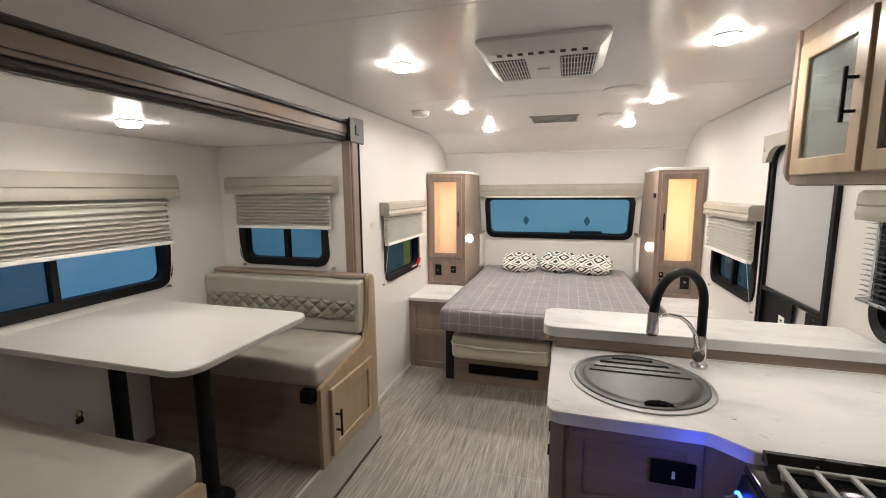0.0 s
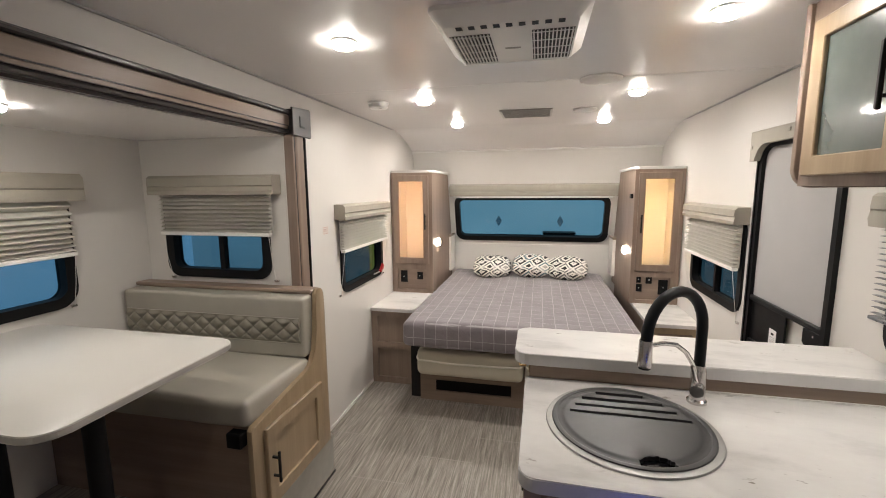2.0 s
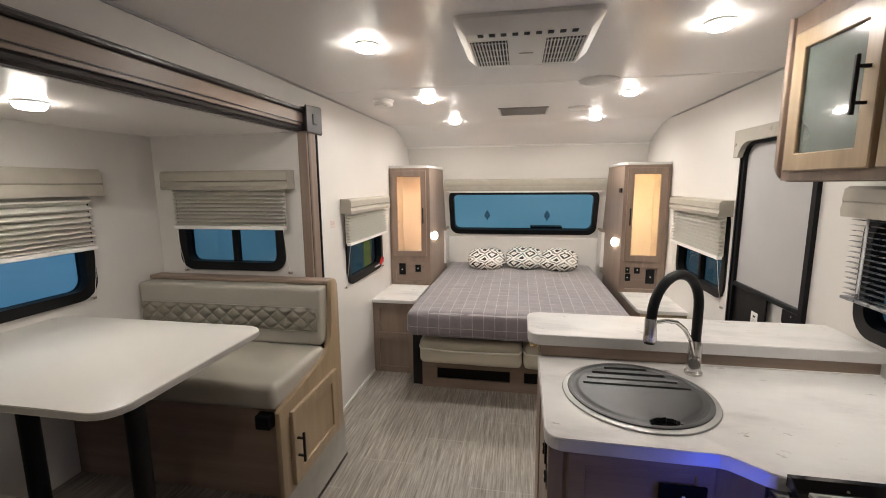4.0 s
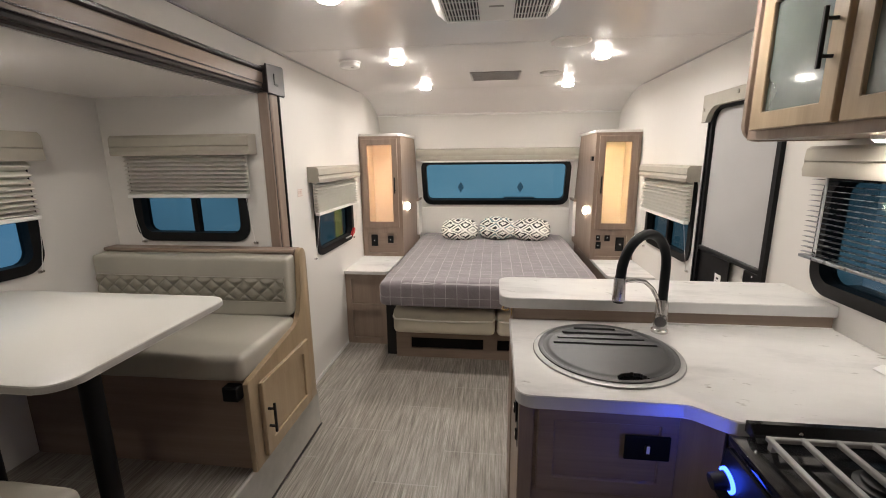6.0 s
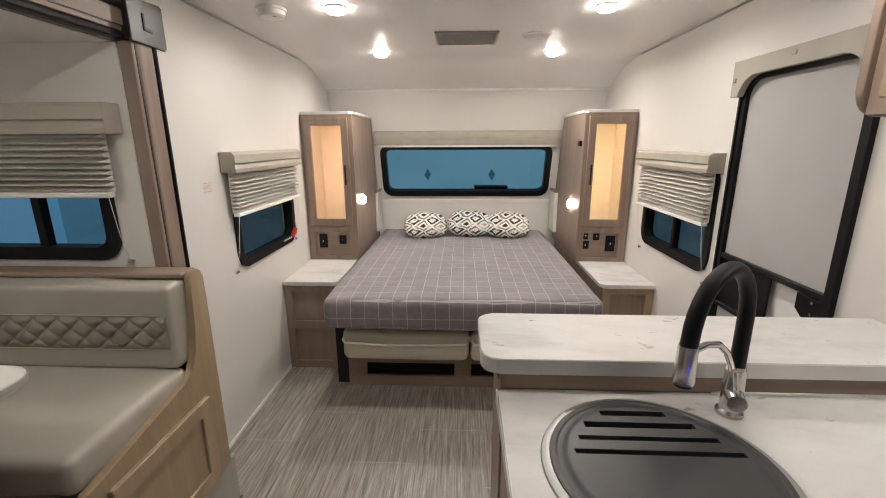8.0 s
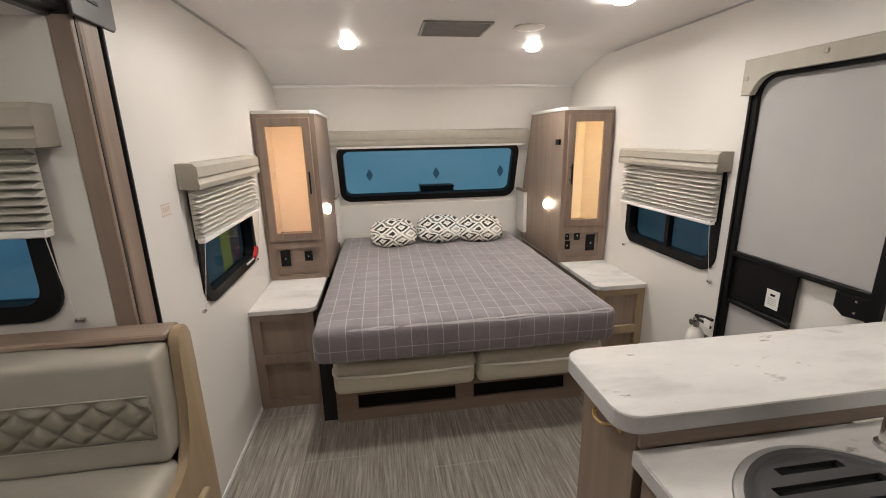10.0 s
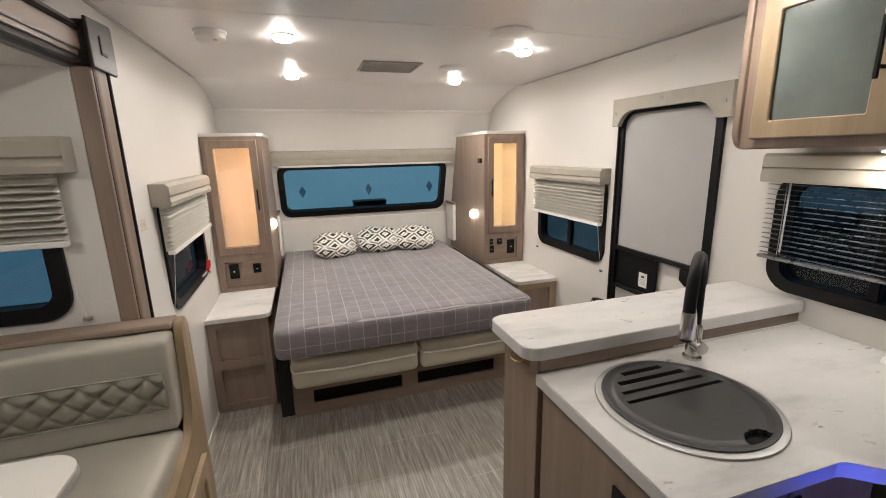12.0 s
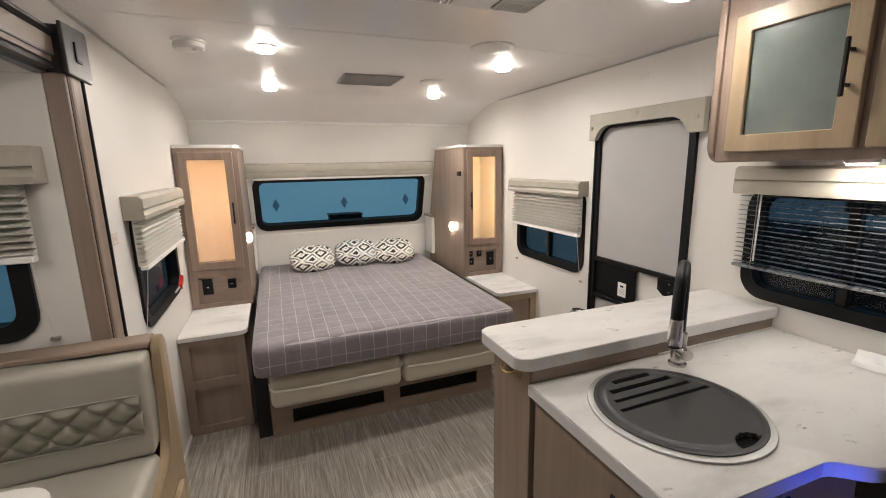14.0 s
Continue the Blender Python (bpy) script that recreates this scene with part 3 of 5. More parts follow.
def shade(fn, u0, u1, v0, v1, drop, label, pleats=11, cord=1, out=0.075, inset=0.022, crowd=0.92, hang=0.285):
    """Pleated shade: padded pelmet over hanging pleats with a bottom rail and two cords."""
    th = thing("pleated_shade", *fn((u0 + u1) / 2, 0, drop), label, "shade")
    h = v1 - v0
    prof = [(0.0, v0), (out, v0), (out + 0.004, v0 + 0.20 * h), (out - 0.008, v0 + 0.42 * h), (out + 0.002, v0 + 0.47 * h), (out, v0 + 0.86 * h), (out - 0.014, v1), (0.0, v1)]
    bm = slab([(n, z) for n, z in prof], "yz", u0, u1, 0.004)
    part("pelmet", mapped(bm, fn), BEIGE, th, "", True)
    top, bot = v0 + 0.01, drop + 0.016
    bm = bmesh.new()
    pts = []
    # folded zigzag; the pleats crowd together towards the bottom rail
    for i in range(pleats):
        g0, g1 = ((k / pleats) ** crowd for k in (i, i + 1))
        for k, n in ((0.0, 0.024), (0.06, 0.025), (0.60, 0.056), (0.68, 0.056), (0.76, 0.046)):
            pts.append((n, top + (bot - top) * (g0 + (g1 - g0) * k)))
    pts.append((0.028, bot))
    a = [bm.verts.new((u0 + inset, n, z)) for n, z in pts]
    b = [bm.verts.new((u1 - inset, n, z)) for n, z in pts]
    a2 = [bm.verts.new((u0 + inset, 0.022, z)) for n, z in pts]
    b2 = [bm.verts.new((u1 - inset, 0.022, z)) for n, z in pts]
    for i in range(len(pts) - 1):
        bm.faces.new((a[i], b[i], b[i + 1], a[i + 1]))
        bm.faces.new((a2[i], a2[i + 1], b2[i + 1], b2[i]))
        bm.faces.new((a[i], a[i + 1], a2[i + 1], a2[i]))
        bm.faces.new((b[i], b2[i], b2[i + 1], b[i + 1]))
    part("pleats", mapped(bm, fn), SHADE, th, "off-white pleated fabric")
    part("bottom_rail", mapped(box(u0 + inset - 0.003, u1 - inset + 0.003, 0.028, 0.058, drop, drop + 0.018, bevel=0.003), fn), WHITE, th, "white plastic rail")
    if cord:
        for u in (u0 + inset + 0.006, u1 - inset - 0.006):
            part("cord", mapped(tube([(u, 0.05, drop), (u, 0.035, drop - 0.12), (u, 0.012, drop - hang + 0.01)], 0.0012, 5), fn), WHITE, th)
            part("cord_anchor", mapped(box(u - 0.012, u + 0.012, 0.0, 0.012, drop - hang, drop - hang + 0.012, bevel=0.002), fn), CHROME, th, "small metal cord anchor")
    return th


win1 = window("window_1", WIN_L, ON_LEFT, [], "black-framed tinted escape window with a red latch beside the bed")
part("latch", mapped(slab([(3.445, 0.838), (3.505, 0.858), (3.520, 0.885), (3.500, 0.900), (3.470, 0.872), (3.440, 0.856)], "xz", 0.0125, 0.030, 0.003), ON_LEFT), REDPL, win1, "red escape latch")
part("latch_bar", mapped(box(3.325, 3.442, 0.0125, 0.022, 0.838, 0.850, bevel=0.003), ON_LEFT), GLOSSW, win1, "clear latch bar")
window("window_2", WIN_R, ON_RIGHT, [3.17], "black-framed tinted sliding window beside the bed")
window("window_3", WIN_K, ON_RIGHT, [1.52], "black-framed tinted window over the kitchen counter")
window("window_4", WIN_S, ON_SIDE, [-1.580], "small black-framed sliding window in the slide-out", radius=0.075)
window("window_5", WIN_B, ON_BACK, [1.27], "wide black-framed window beside the dinette")
window("window_6", WIN_F, ON_FRONT, [], "wide black-framed window over the bed head", frame_w=0.05)
shade(ON_LEFT, 2.745, 3.57, 1.300, 1.396, 1.092, "half-lowered white pleated shade with greige pelmet beside the bed", 10)
shade(ON_RIGHT, 2.772, 3.58, 1.294, 1.384, 1.050, "half-lowered white pleated shade with greige pelmet by the door", 11)
shade(ON_SIDE, -1.928, -1.210, 1.466, 1.562, 1.262, "half-lowered white pleated shade over the small dinette window", 10, 1, 0.075, 0.045, 0.92, 0.235)
shade(ON_BACK, 0.60, 1.842, 1.446, 1.564, 1.205, "half-lowered white pleated shade over the wide dinette window", 9, 1, 0.075, 0.05, 0.72, 0.235)
S_OF = lambda z: (z - FZ0) / math.cos(RAKE)
shade(ON_FRONT, -0.857, 0.738, S_OF(1.430), S_OF(1.430) + 0.106, S_OF(1.412), "raised shade with long greige pelmet over the bed head", 2, 0, 0.06, 0.05)

# ---- outside ----
setting("ground", box(-40, 40, -40, 40, -0.75, -0.70), HALLFLOOR, "grey concrete hall floor outside", "ground")
# one backdrop plane cut into three tones to fit each window's view
setting("backdrop_corner", box(2.2, 9, 7.76, 7.82, -0.7, 5.0), BACK_DIM, "dim glowing backdrop piece beyond the bedside window", "backdrop")
setting("backdrop_front_left", box(-9, -2.2, 7.76, 7.82, -0.7, 5.0), BACK_MID, "dimmer glowing backdrop piece beyond the small dinette window", "backdrop")
setting("backdrop_front", box(-2.2, 2.2, 7.76, 7.82, -0.7, 5.0), BACK_BLUE, "blue glowing backdrop beyond the front window", "backdrop")
setting("backdrop_left", box(-7.06, -7.0, -5, 7.75, -0.7, 5.0), BACK_SIDE, "blue glowing backdrop beyond the dinette windows", "backdrop")
setting("backdrop_right", box(6.0, 6.06, -5, 7.75, -0.7, 5.0), BACK_DARK, "dim glowing backdrop beyond the kitchen window", "backdrop")
for k in range(-5, 6):
    pl = thing("hinge_plate", 0.375 + 1.03 * k, 7.74, 0.84, "dark diamond-shaped hinge plate on the hall wall", "hinge plate", "hinge plates on the hall wall")
    x = 0.375 + 1.03 * k
    part("plate", slab([(x - 0.055, 0.93), (x, 0.835), (x + 0.055, 0.93), (x, 1.025)], "xz", 7.735, 7.758, 0.003), HINGE, pl)
    part("knuckle", box(x - 0.016, x + 0.016, 7.715, 7.734, 0.90, 0.96, bevel=0.004), HINGE, pl)
bx = thing("hall_box", 0.35, 7.6, -0.70, "dark cabinet standing against the hall wall", "cabinet")
part("body", box(0.10, 0.60, 7.45, 7.70, -0.699, 0.74, bevel=0.01), BLACKMET, bx)
part("lid", box(0.09, 0.61, 7.44, 7.71, 0.741, 0.77, bevel=0.005), BLACKMET, bx)
# made-up thin panel for the trailer outside, sized by sight lines through window_1
board = thing("trailer_stand_in", -2.03, 6.0, -0.70, "thin glowing teal panel with yellow-green band, standing in for a trailer", "board")
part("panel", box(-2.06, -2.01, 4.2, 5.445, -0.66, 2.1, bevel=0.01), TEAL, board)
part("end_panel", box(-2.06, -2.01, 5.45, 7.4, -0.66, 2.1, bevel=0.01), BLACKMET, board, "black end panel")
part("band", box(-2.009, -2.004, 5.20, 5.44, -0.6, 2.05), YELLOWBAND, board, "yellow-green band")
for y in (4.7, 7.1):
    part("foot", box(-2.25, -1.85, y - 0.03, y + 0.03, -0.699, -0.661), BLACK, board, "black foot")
# no trailer is known here: added along sight lines to darken window_3's later views
tr = thing("invented_trailer", 5.4, 2.7, -0.70, "invented dark trailer that darkens the kitchen window view", "trailer")
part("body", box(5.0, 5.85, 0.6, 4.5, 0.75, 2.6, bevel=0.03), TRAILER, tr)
# black lower half darkens what shows below the blind
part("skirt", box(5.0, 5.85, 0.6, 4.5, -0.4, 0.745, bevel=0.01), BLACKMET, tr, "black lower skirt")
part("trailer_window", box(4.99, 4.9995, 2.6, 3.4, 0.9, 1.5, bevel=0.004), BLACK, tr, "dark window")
part("stripe", box(4.992, 4.9995, 0.7, 4.4, 1.55, 1.60), BACK_SIDE, tr, "glowing strip for a light streak")
for y in (1.4, 3.6):
    part("wheel", add_disc(bmesh.new(), 0, 0, 0, 0.2, 0.3, 0.3, 24, Matrix.Translation((5.15, y, -0.40)) @ Matrix.Rotation(radians(90), 4, "Y")), BLACK, tr, "black tyre")

# ---- bed end ----


def soft_box(x0, x1, y0, y1, z0, z1, r, cuts=10, sag=0.0, seed=0):
    """Upholstered block with rounded edges and a slightly uneven surface."""
    bm = box(x0, x1, y0, y1, z0, z1)
    bmesh.ops.bevel(bm, geom=bm.edges[:], offset=r, segments=4, affect="EDGES", profile=0.6)
    long_edges = [e for e in bm.edges if e.calc_length() > 0.12]
    bmesh.ops.subdivide_edges(bm, edges=long_edges, cuts=cuts, use_grid_fill=True)
    for v in bm.verts:
        p = v.co * 5.0 + Vector((seed * 3.1, seed * 1.7, 0))
        k = noise.noise(p) * 0.006 + noise.noise(p * 2.7) * 0.003
        v.co.z += k
        v.co.y += noise.noise(p + Vector((9, 2, 5))) * 0.004
        if sag:
            u = (v.co.x - x0) / (x1 - x0)
            w = (v.co.y - y0) / (y1 - y0)
            if v.co.z > (z0 + z1) / 2:
                v.co.z += sag * max(0.0, 16 * u * (1 - u) * w * (1 - w)) ** 0.6
    return bm


MX0, MX1, MY0, MZ0, MZ1 = -0.825, 0.632, 2.845, 0.478, 0.648
bed = thing("mattress", (MX0 + MX1) / 2, 3.8, MZ0, "queen mattress in a grey plaid bedspread on the folded sofa", "mattress")
part("bedspread", soft_box(MX0, MX1, MY0, 4.72, MZ0, MZ1, 0.046, 18, 0.014), PLAID, bed, "grey plaid bedspread with thin white lines", True)
part("hem", tube([(MX0 + 0.02, 4.6, MZ0 + 0.012), (MX0 + 0.010, MY0 + 0.05, MZ0 + 0.012), (MX0 + 0.04, MY0 + 0.012, MZ0 + 0.010), (-0.08, MY0 + 0.012, MZ0 + 0.006), (MX1 - 0.04, MY0 + 0.012, MZ0 + 0.010), (MX1 - 0.010, MY0 + 0.05, MZ0 + 0.012), (MX1 - 0.02, 4.6, MZ0 + 0.012)], 0.006, 6), PLAID, bed, "stitched hem")

sofa = thing("sofa_base", -0.08, 3.2, 0.0, "taupe wood sofa base with greige cushions under the mattress", "sofa")
part("frame", panel_wall(-0.775, 0.60, 0.0, 0.232, [(-0.664, -0.135, 0.070, 0.152), (-0.035, 0.492, 0.070, 0.152)], 3.095, 3.11, "xz"), WOOD_X, sofa)
part("side_panel", box(-0.775, -0.745, 3.111, 4.6, 0.0, 0.44), WOOD_Y, sofa)
part("side_panel", box(0.57, 0.60, 3.111, 4.6, 0.0, 0.44), WOOD_Y, sofa)
# sheet coloured near-black in place of the shade inside the base
part("slot_shade_sheet", box(-0.744, 0.569, 3.18, 3.2, 0.0, 0.21), DARK, sofa, "near-black sheet for the shade behind the slots")
part("deck", box(-0.744, 0.569, 3.112, 4.6, 0.215, 0.230), WOOD_X, sofa)
for xa, xb, sd in ((-0.765, -0.052, 1), (-0.044, 0.64, 2)):
    cu = part("cushion", soft_box(xa, xb, 2.955, 3.55, 0.236, 0.420, 0.05, 6, 0.0, sd), SOFAVINYL, sofa, "cream vinyl cushion", True)
    pts = [(xa + 0.02 + (xb - xa - 0.04) * i / 16, 2.945 + 0.001 * math.sin(i * 0.9), 0.352 - 0.010 * math.sin(math.pi * i / 16) + 0.001 * math.sin(i * 0.7 + sd)) for i in range(17)]
    pts = [(xa - 0.001, 3.02, 0.362), (xa + 0.004, 2.972, 0.358)] + pts + [(xb - 0.004, 2.972, 0.358), (xb + 0.001, 3.02, 0.362)]
    part("piping", tube(pts, 0.0066, 8), PIPING, cu, "cream piping")
part("backrest_block", box(-0.74, 0.565, 3.6, 4.7, 0.28, 0.50), LEATHER, sofa, "greige vinyl back cushion")
# not a support: a near-black panel painting the shade between nightstand and sofa
part("leg", box(-0.850, -0.781, 3.12, 3.15, 0.0, 0.488), DARK, sofa, "near-black panel for the shaded gap beside the sofa base")


def nightstand(x0, x1, label, front):
    ns = thing("nightstand", (x0 + x1) / 2, 3.5, 0.0, label, "nightstand", "nightstands beside the bed")
    part("body", box(x0, x1, 3.312, 4.70, 0.0, 0.571), WOOD_Z, ns)
    # face frame with two recessed panels
    bm = panel_wall(x0, x1, 0.0, 0.570, [(x0 + 0.045, x1 - 0.045, 0.045, 0.275), (x0 + 0.045, x1 - 0.045, 0.325, 0.528)], 3.288, 3.3115, "xz")
    part("face_frame", bm, front, ns)
    # worktop notched round the corner cabinet, front corner by the bed rounded
    inner = x1 if x0 < 0 else x0
    if x0 < 0:
        pts = rrect(x0, x1 + 0.02, 3.270, 4.70, 0.05, 5, (0, 1, 0, 0))
    else:
        pts = rrect(x0 - 0.02, x1, 3.270, 4.70, 0.05, 5, (1, 0, 0, 0))
    part("worktop", slab(pts, "xy", 0.572, 0.597, 0.003), MARBLE, ns, "white marble laminate top")
    return ns


nightstand(LX0 + 0.002, -0.885, "low taupe wood cabinet with a white marble laminate top", WOOD_Z)
nightstand(0.765, LX1 - 0.002, "low wood cabinet in a lamp-lit honey tone with a white marble laminate top", HONEY_LIT_Z)


def outlet_plate(name, fn, u0, u1, z0, z1, label, parent=None, nub=True, n0=0.0):
    p = thing(name, *fn((u0 + u1) / 2, n0, z0), label, name.replace("_", " "))
    part("plate", mapped(box(u0, u1, n0, n0 + 0.007, z0, z1, bevel=0.002), fn), BLACK, p)
    if nub:
        cu, cz = (u0 + u1) / 2, (z0 + z1) / 2
        tall = 0.011 if name == "wall_socket" else 0.003
        part("rocker", mapped(box(cu - 0.009, cu + 0.009, n0 + 0.006, n0 + 0.012, cz - 0.014, cz + 0.014, bevel=0.002), fn), GLOSSBLACK, p)
        part("mark", mapped(box(cu - 0.004, cu + 0.004, n0 + 0.0121, n0 + 0.0126, cz - tall, cz + tall), fn), WHITE, p, "white print")
    return p


def tower(x0, x1, label, outlets, strip):
    """Corner cabinet on the nightstand: lit glass door above a socket panel."""
    y0, z0, z1 = 3.81, 0.598, 1.623
    left = x0 < 0
    t = thing("corner_cabinet", (x0 + x1) / 2, 4.1, z0, label, "cabinet", "corner cabinets beside the bed")
    F = lambda u, n, z: (u, y0 - n, z)
    d0, d1 = 0.855, 1.600
    inner_x = x1 if left else x0
    # carcass as boards so that the lamp inside can light the glass
    part("outer_side", box(*((x0, x0 + 0.015) if left else (x1 - 0.015, x1)), y0, 4.42, z0, z1), WOOD_Z, t)
    part("inner_side", slab([(y0, z0), (4.62, z0), (4.62, 0.95), (4.42, z1), (y0, z1)], "yz", *((x1 - 0.015, x1) if left else (x0, x0 + 0.015)), 0.001), WOOD_Z, t)
    part("back", box(x0 + 0.016, x1 - 0.016, 4.16, 4.17, z0, z1 - 0.02), PEACH, t, "pale lining")
    part("shelf", box(x0 + 0.016, x1 - 0.016, y0 + 0.02, 4.155, d0 - 0.03, d0 - 0.015), WOOD_X, t)
    part("cap", box(x0 + 0.016, x1 - 0.016, y0 + 0.001, 4.158, z1 - 0.018, z1 - 0.001), WOOD_X, t)
    c = 0.03
    tp = [(x0, y0 - 0.012), (x1 + 0.008 - c, y0 - 0.012), (x1 + 0.008, y0 - 0.012 + c), (x1 + 0.008, 4.43), (x0, 4.43)] if left else \
         [(x1, y0 - 0.012), (x1, 4.43), (x0 - 0.008, 4.43), (x0 - 0.008, y0 - 0.012 + c), (x0 - 0.008 + c, y0 - 0.012)]
    part("top", slab(tp, "xy", z1, z1 + 0.020, 0.002), MARBLE, t, "white laminate top")
    bm = panel_wall(x0, x1, z0, z1, [(x0 + 0.045, x1 - 0.045, d0 + 0.03, d1 - 0.03), (x0 + 0.045, x1 - 0.055, z0 + 0.028, d0 - 0.05)], y0 - 0.001, y0 - 0.018, "xz")
    part("face_frame", bm, WOOD_Z, t)
    part("socket_panel", box(x0 + 0.04, x1 - 0.05, y0 + 0.001, y0 + 0.008, z0 + 0.02, d0 - 0.04), WOOD_X, t)
    u0, u1 = x0 + 0.026, x1 - 0.030
    bm = ring(rrect(u0, u1, d0, d1, 0), rrect(u0 + 0.046, u1 - 0.046, d0 + 0.050, d1 - 0.050, 0), "xz", 0.0185, 0.038)
    bmesh.ops.bevel(bm, geom=bm.edges[:], offset=0.003, segments=1, affect="EDGES")
    door = part("door", mapped(bm, F), WOOD_Z, t)
    pane = part("pane", mapped(box(u0 + 0.042, u1 - 0.042, 0.024, 0.028, d0 + 0.046, d1 - 0.046), F), CLEAR, door, "clear glass over the warm-lit inside")
    pane.visible_shadow = False
    hu = u1 - 0.022 if left else u0 + 0.022
    bar_handle(F, hu, 0.037, 1.15, 1.285, door)
    # pale lining inside, lit by warm strips tucked behind the face frame
    part("lining", box(x0 + 0.0155, x0 + 0.0175, y0 + 0.002, 4.158, d0 - 0.010, z1 - 0.020), PEACH, t, "pale lining")
    part("lining", box(x1 - 0.0175, x1 - 0.0155, y0 + 0.002, 4.158, d0 - 0.010, z1 - 0.020), PEACH, t, "pale lining")
    part("lining", box(x0 + 0.018, x1 - 0.018, y0 + 0.002, 4.158, z1 - 0.024, z1 - 0.0185), PEACH, t, "pale lining")
    for xa in (x0 + 0.019, x1 - 0.027):
        part("light_strip", box(xa, xa + 0.008, y0 + 0.003, y0 + 0.009, d0 + 0.04, d1 - 0.06), strip, t, "warm light strip")
    # low ledge between the cabinet and the raked wall
    la, lb = (x1 + 0.001, x1 + 0.022) if left else (x0 - 0.030, x0 - 0.001)
    part("ledge_front", box(la, lb, 4.47, 4.66, 0.67, 1.012, bevel=0.002), WALL, t, "white ledge front")
    part("ledge_cap", box(la - 0.002, lb, 4.455, 4.68, 1.013, 1.034, bevel=0.003), WOOD_X, t)
    for a, b, c0, c1, lab in outlets:
        outlet_plate("outlet", F, a, b, c0, c1, lab, None, True, -0.0005)
    # reading lamp on the side towards the bed
    s = -1 if not left else 1
    LY, LZ = (3.985, 1.02) if left else (4.027, 0.982)
    rl = thing("reading_lamp", inner_x, LY, LZ - 0.03, "small round lit reading lamp on the cabinet side", "lamp", "reading lamps")
    M = Matrix.Translation((inner_x + s * 0.0045, LY, LZ)) @ Matrix.Rotation(radians(90), 4, "Y")
    part("bezel", add_disc(bmesh.new(), 0, 0, 0, 0.008, 0.030, 0.030, 24, M), WHITE, rl)
    dome = bmesh.new()
    bmesh.ops.create_uvsphere(dome, u_segments=24, v_segments=12, radius=0.034)
    for v in dome.verts:
        v.co = Vector((inner_x + s * 0.008 + v.co.x * 0.6, LY + v.co.y, LZ + v.co.z))
    part("lens", dome, SPOTLENS, rl, "glowing lens", True)
    return t


EDGE = plain("pale_edge_laminate", (0.60, 0.59, 0.585), 0.4)
PEACH = plain("pale_cabinet_lining", (0.85, 0.78, 0.68), 0.6, var=0.03)
STRIP = glow("warm_light_strip", (1.0, 0.68, 0.46), 25.0)
STRIP_PALE = glow("pale_warm_light_strip", (1.0, 0.76, 0.46), 30.0)
CLEAR = glass("clear_door_glass", (0.96, 0.95, 0.93))
tower(LX0 + 0.004, -0.852, "tall taupe wood corner cabinet with warm-lit glass door", [(-1.142, -1.082, 0.685, 0.787, "black socket plate in the cabinet face"), (-0.993, -0.943, 0.713, 0.778, "small black socket plate in the cabinet face")], STRIP)
tower(0.722, LX1 - 0.004, "tall taupe wood corner cabinet with lit glass and black switches", [(0.765, 0.803, 0.757, 0.815, "small black switch plate in the cabinet face"), (0.762, 0.812, 0.688, 0.748, "small black switch plate in the cabinet face"), (0.838, 0.882, 0.752, 0.815, "small black socket plate in the cabinet face"), (0.928, 0.995, 0.670, 0.785, "large black socket plate in the cabinet face")], STRIP_PALE)
th = thing("thermostat", 0.715, 3.864, 1.37, "small black control on the cabinet side", "control")
part("case", box(0.706, 0.7215, 3.835, 3.893, 1.405, 1.44, bevel=0.002), BLACK, th)


def pillow(x, y, z, turn, mat, label):
    bm = bmesh.new()
    n = 18
    w, h, d = 0.182, 0.140, 0.088
    rows = {}
    for side in (1, -1):
        for i in range(n + 1):
            for j in range(n + 1):
                u, v = 2 * i / n - 1, 2 * j / n - 1
                rim = i in (0, n) or j in (0, n)
                if side == -1 and rim:
                    rows[(side, i, j)] = rows[(1, i, j)]
                    continue
                bulge = max(0.0, (1 - u ** 2) * (1 - v ** 2)) ** 0.45
                k = noise.noise(Vector((u * 2.2 + x * 7, v * 2.2, side))) * 0.010
                rows[(side, i, j)] = bm.verts.new((u * w * (1 - 0.10 * v * v), v * h * (1 - 0.30 * u * u + 0.06 * u ** 6), side * (d * bulge + k * bulge)))
    for side in (1, -1):
        for i in range(n):
            for j in range(n):
                q = [rows[(side, i, j)], rows[(side, i + 1, j)], rows[(side, i + 1, j + 1)], rows[(side, i, j + 1)]]
                if len(set(q)) == 4:
                    try:
                        bm.faces.new(q)
                    except ValueError:
                        pass
    bmesh.ops.recalc_face_normals(bm, faces=bm.faces[:])
    me = bpy.data.meshes.new("throw_pillow")
    bm.to_mesh(me)
    bm.free()
    me.materials.append(mat)
    me.shade_smooth()
    ob = new("throw_pillow", me)
    ob.matrix_world = pose(x, y, z, 30, 0, turn)
    return tagged(ob, label, "pillow", "throw pillows on the bed")


pillow(-0.405, 4.36, 0.748, 4, IKAT, "small throw pillow in a black and white diamond pattern")
pillow(-0.036, 4.39, 0.762, -2, IKAT_BLUE, "small throw pillow in black, white and pale blue diamonds")
pillow(0.290, 4.37, 0.752, -6, IKAT, "small throw pillow in a black and white diamond pattern")

# ---- kitchen ----
SINK = (0.268, 1.456, 0.215)
CT = 0.863
pen = thing("kitchen_cabinet", 0.4, 1.5, 0.0, "taupe wood kitchen peninsula cabinet with a rounded panel by the range", "cabinet")
part("end_panel", box(0.005, 0.025, 1.265, 1.695, 0.0, CT - 0.036), WOOD_Z, pen)
part("front_panel", box(0.026, 0.405, 1.255, 1.273, 0.0, CT - 0.036), WOOD_X, pen)
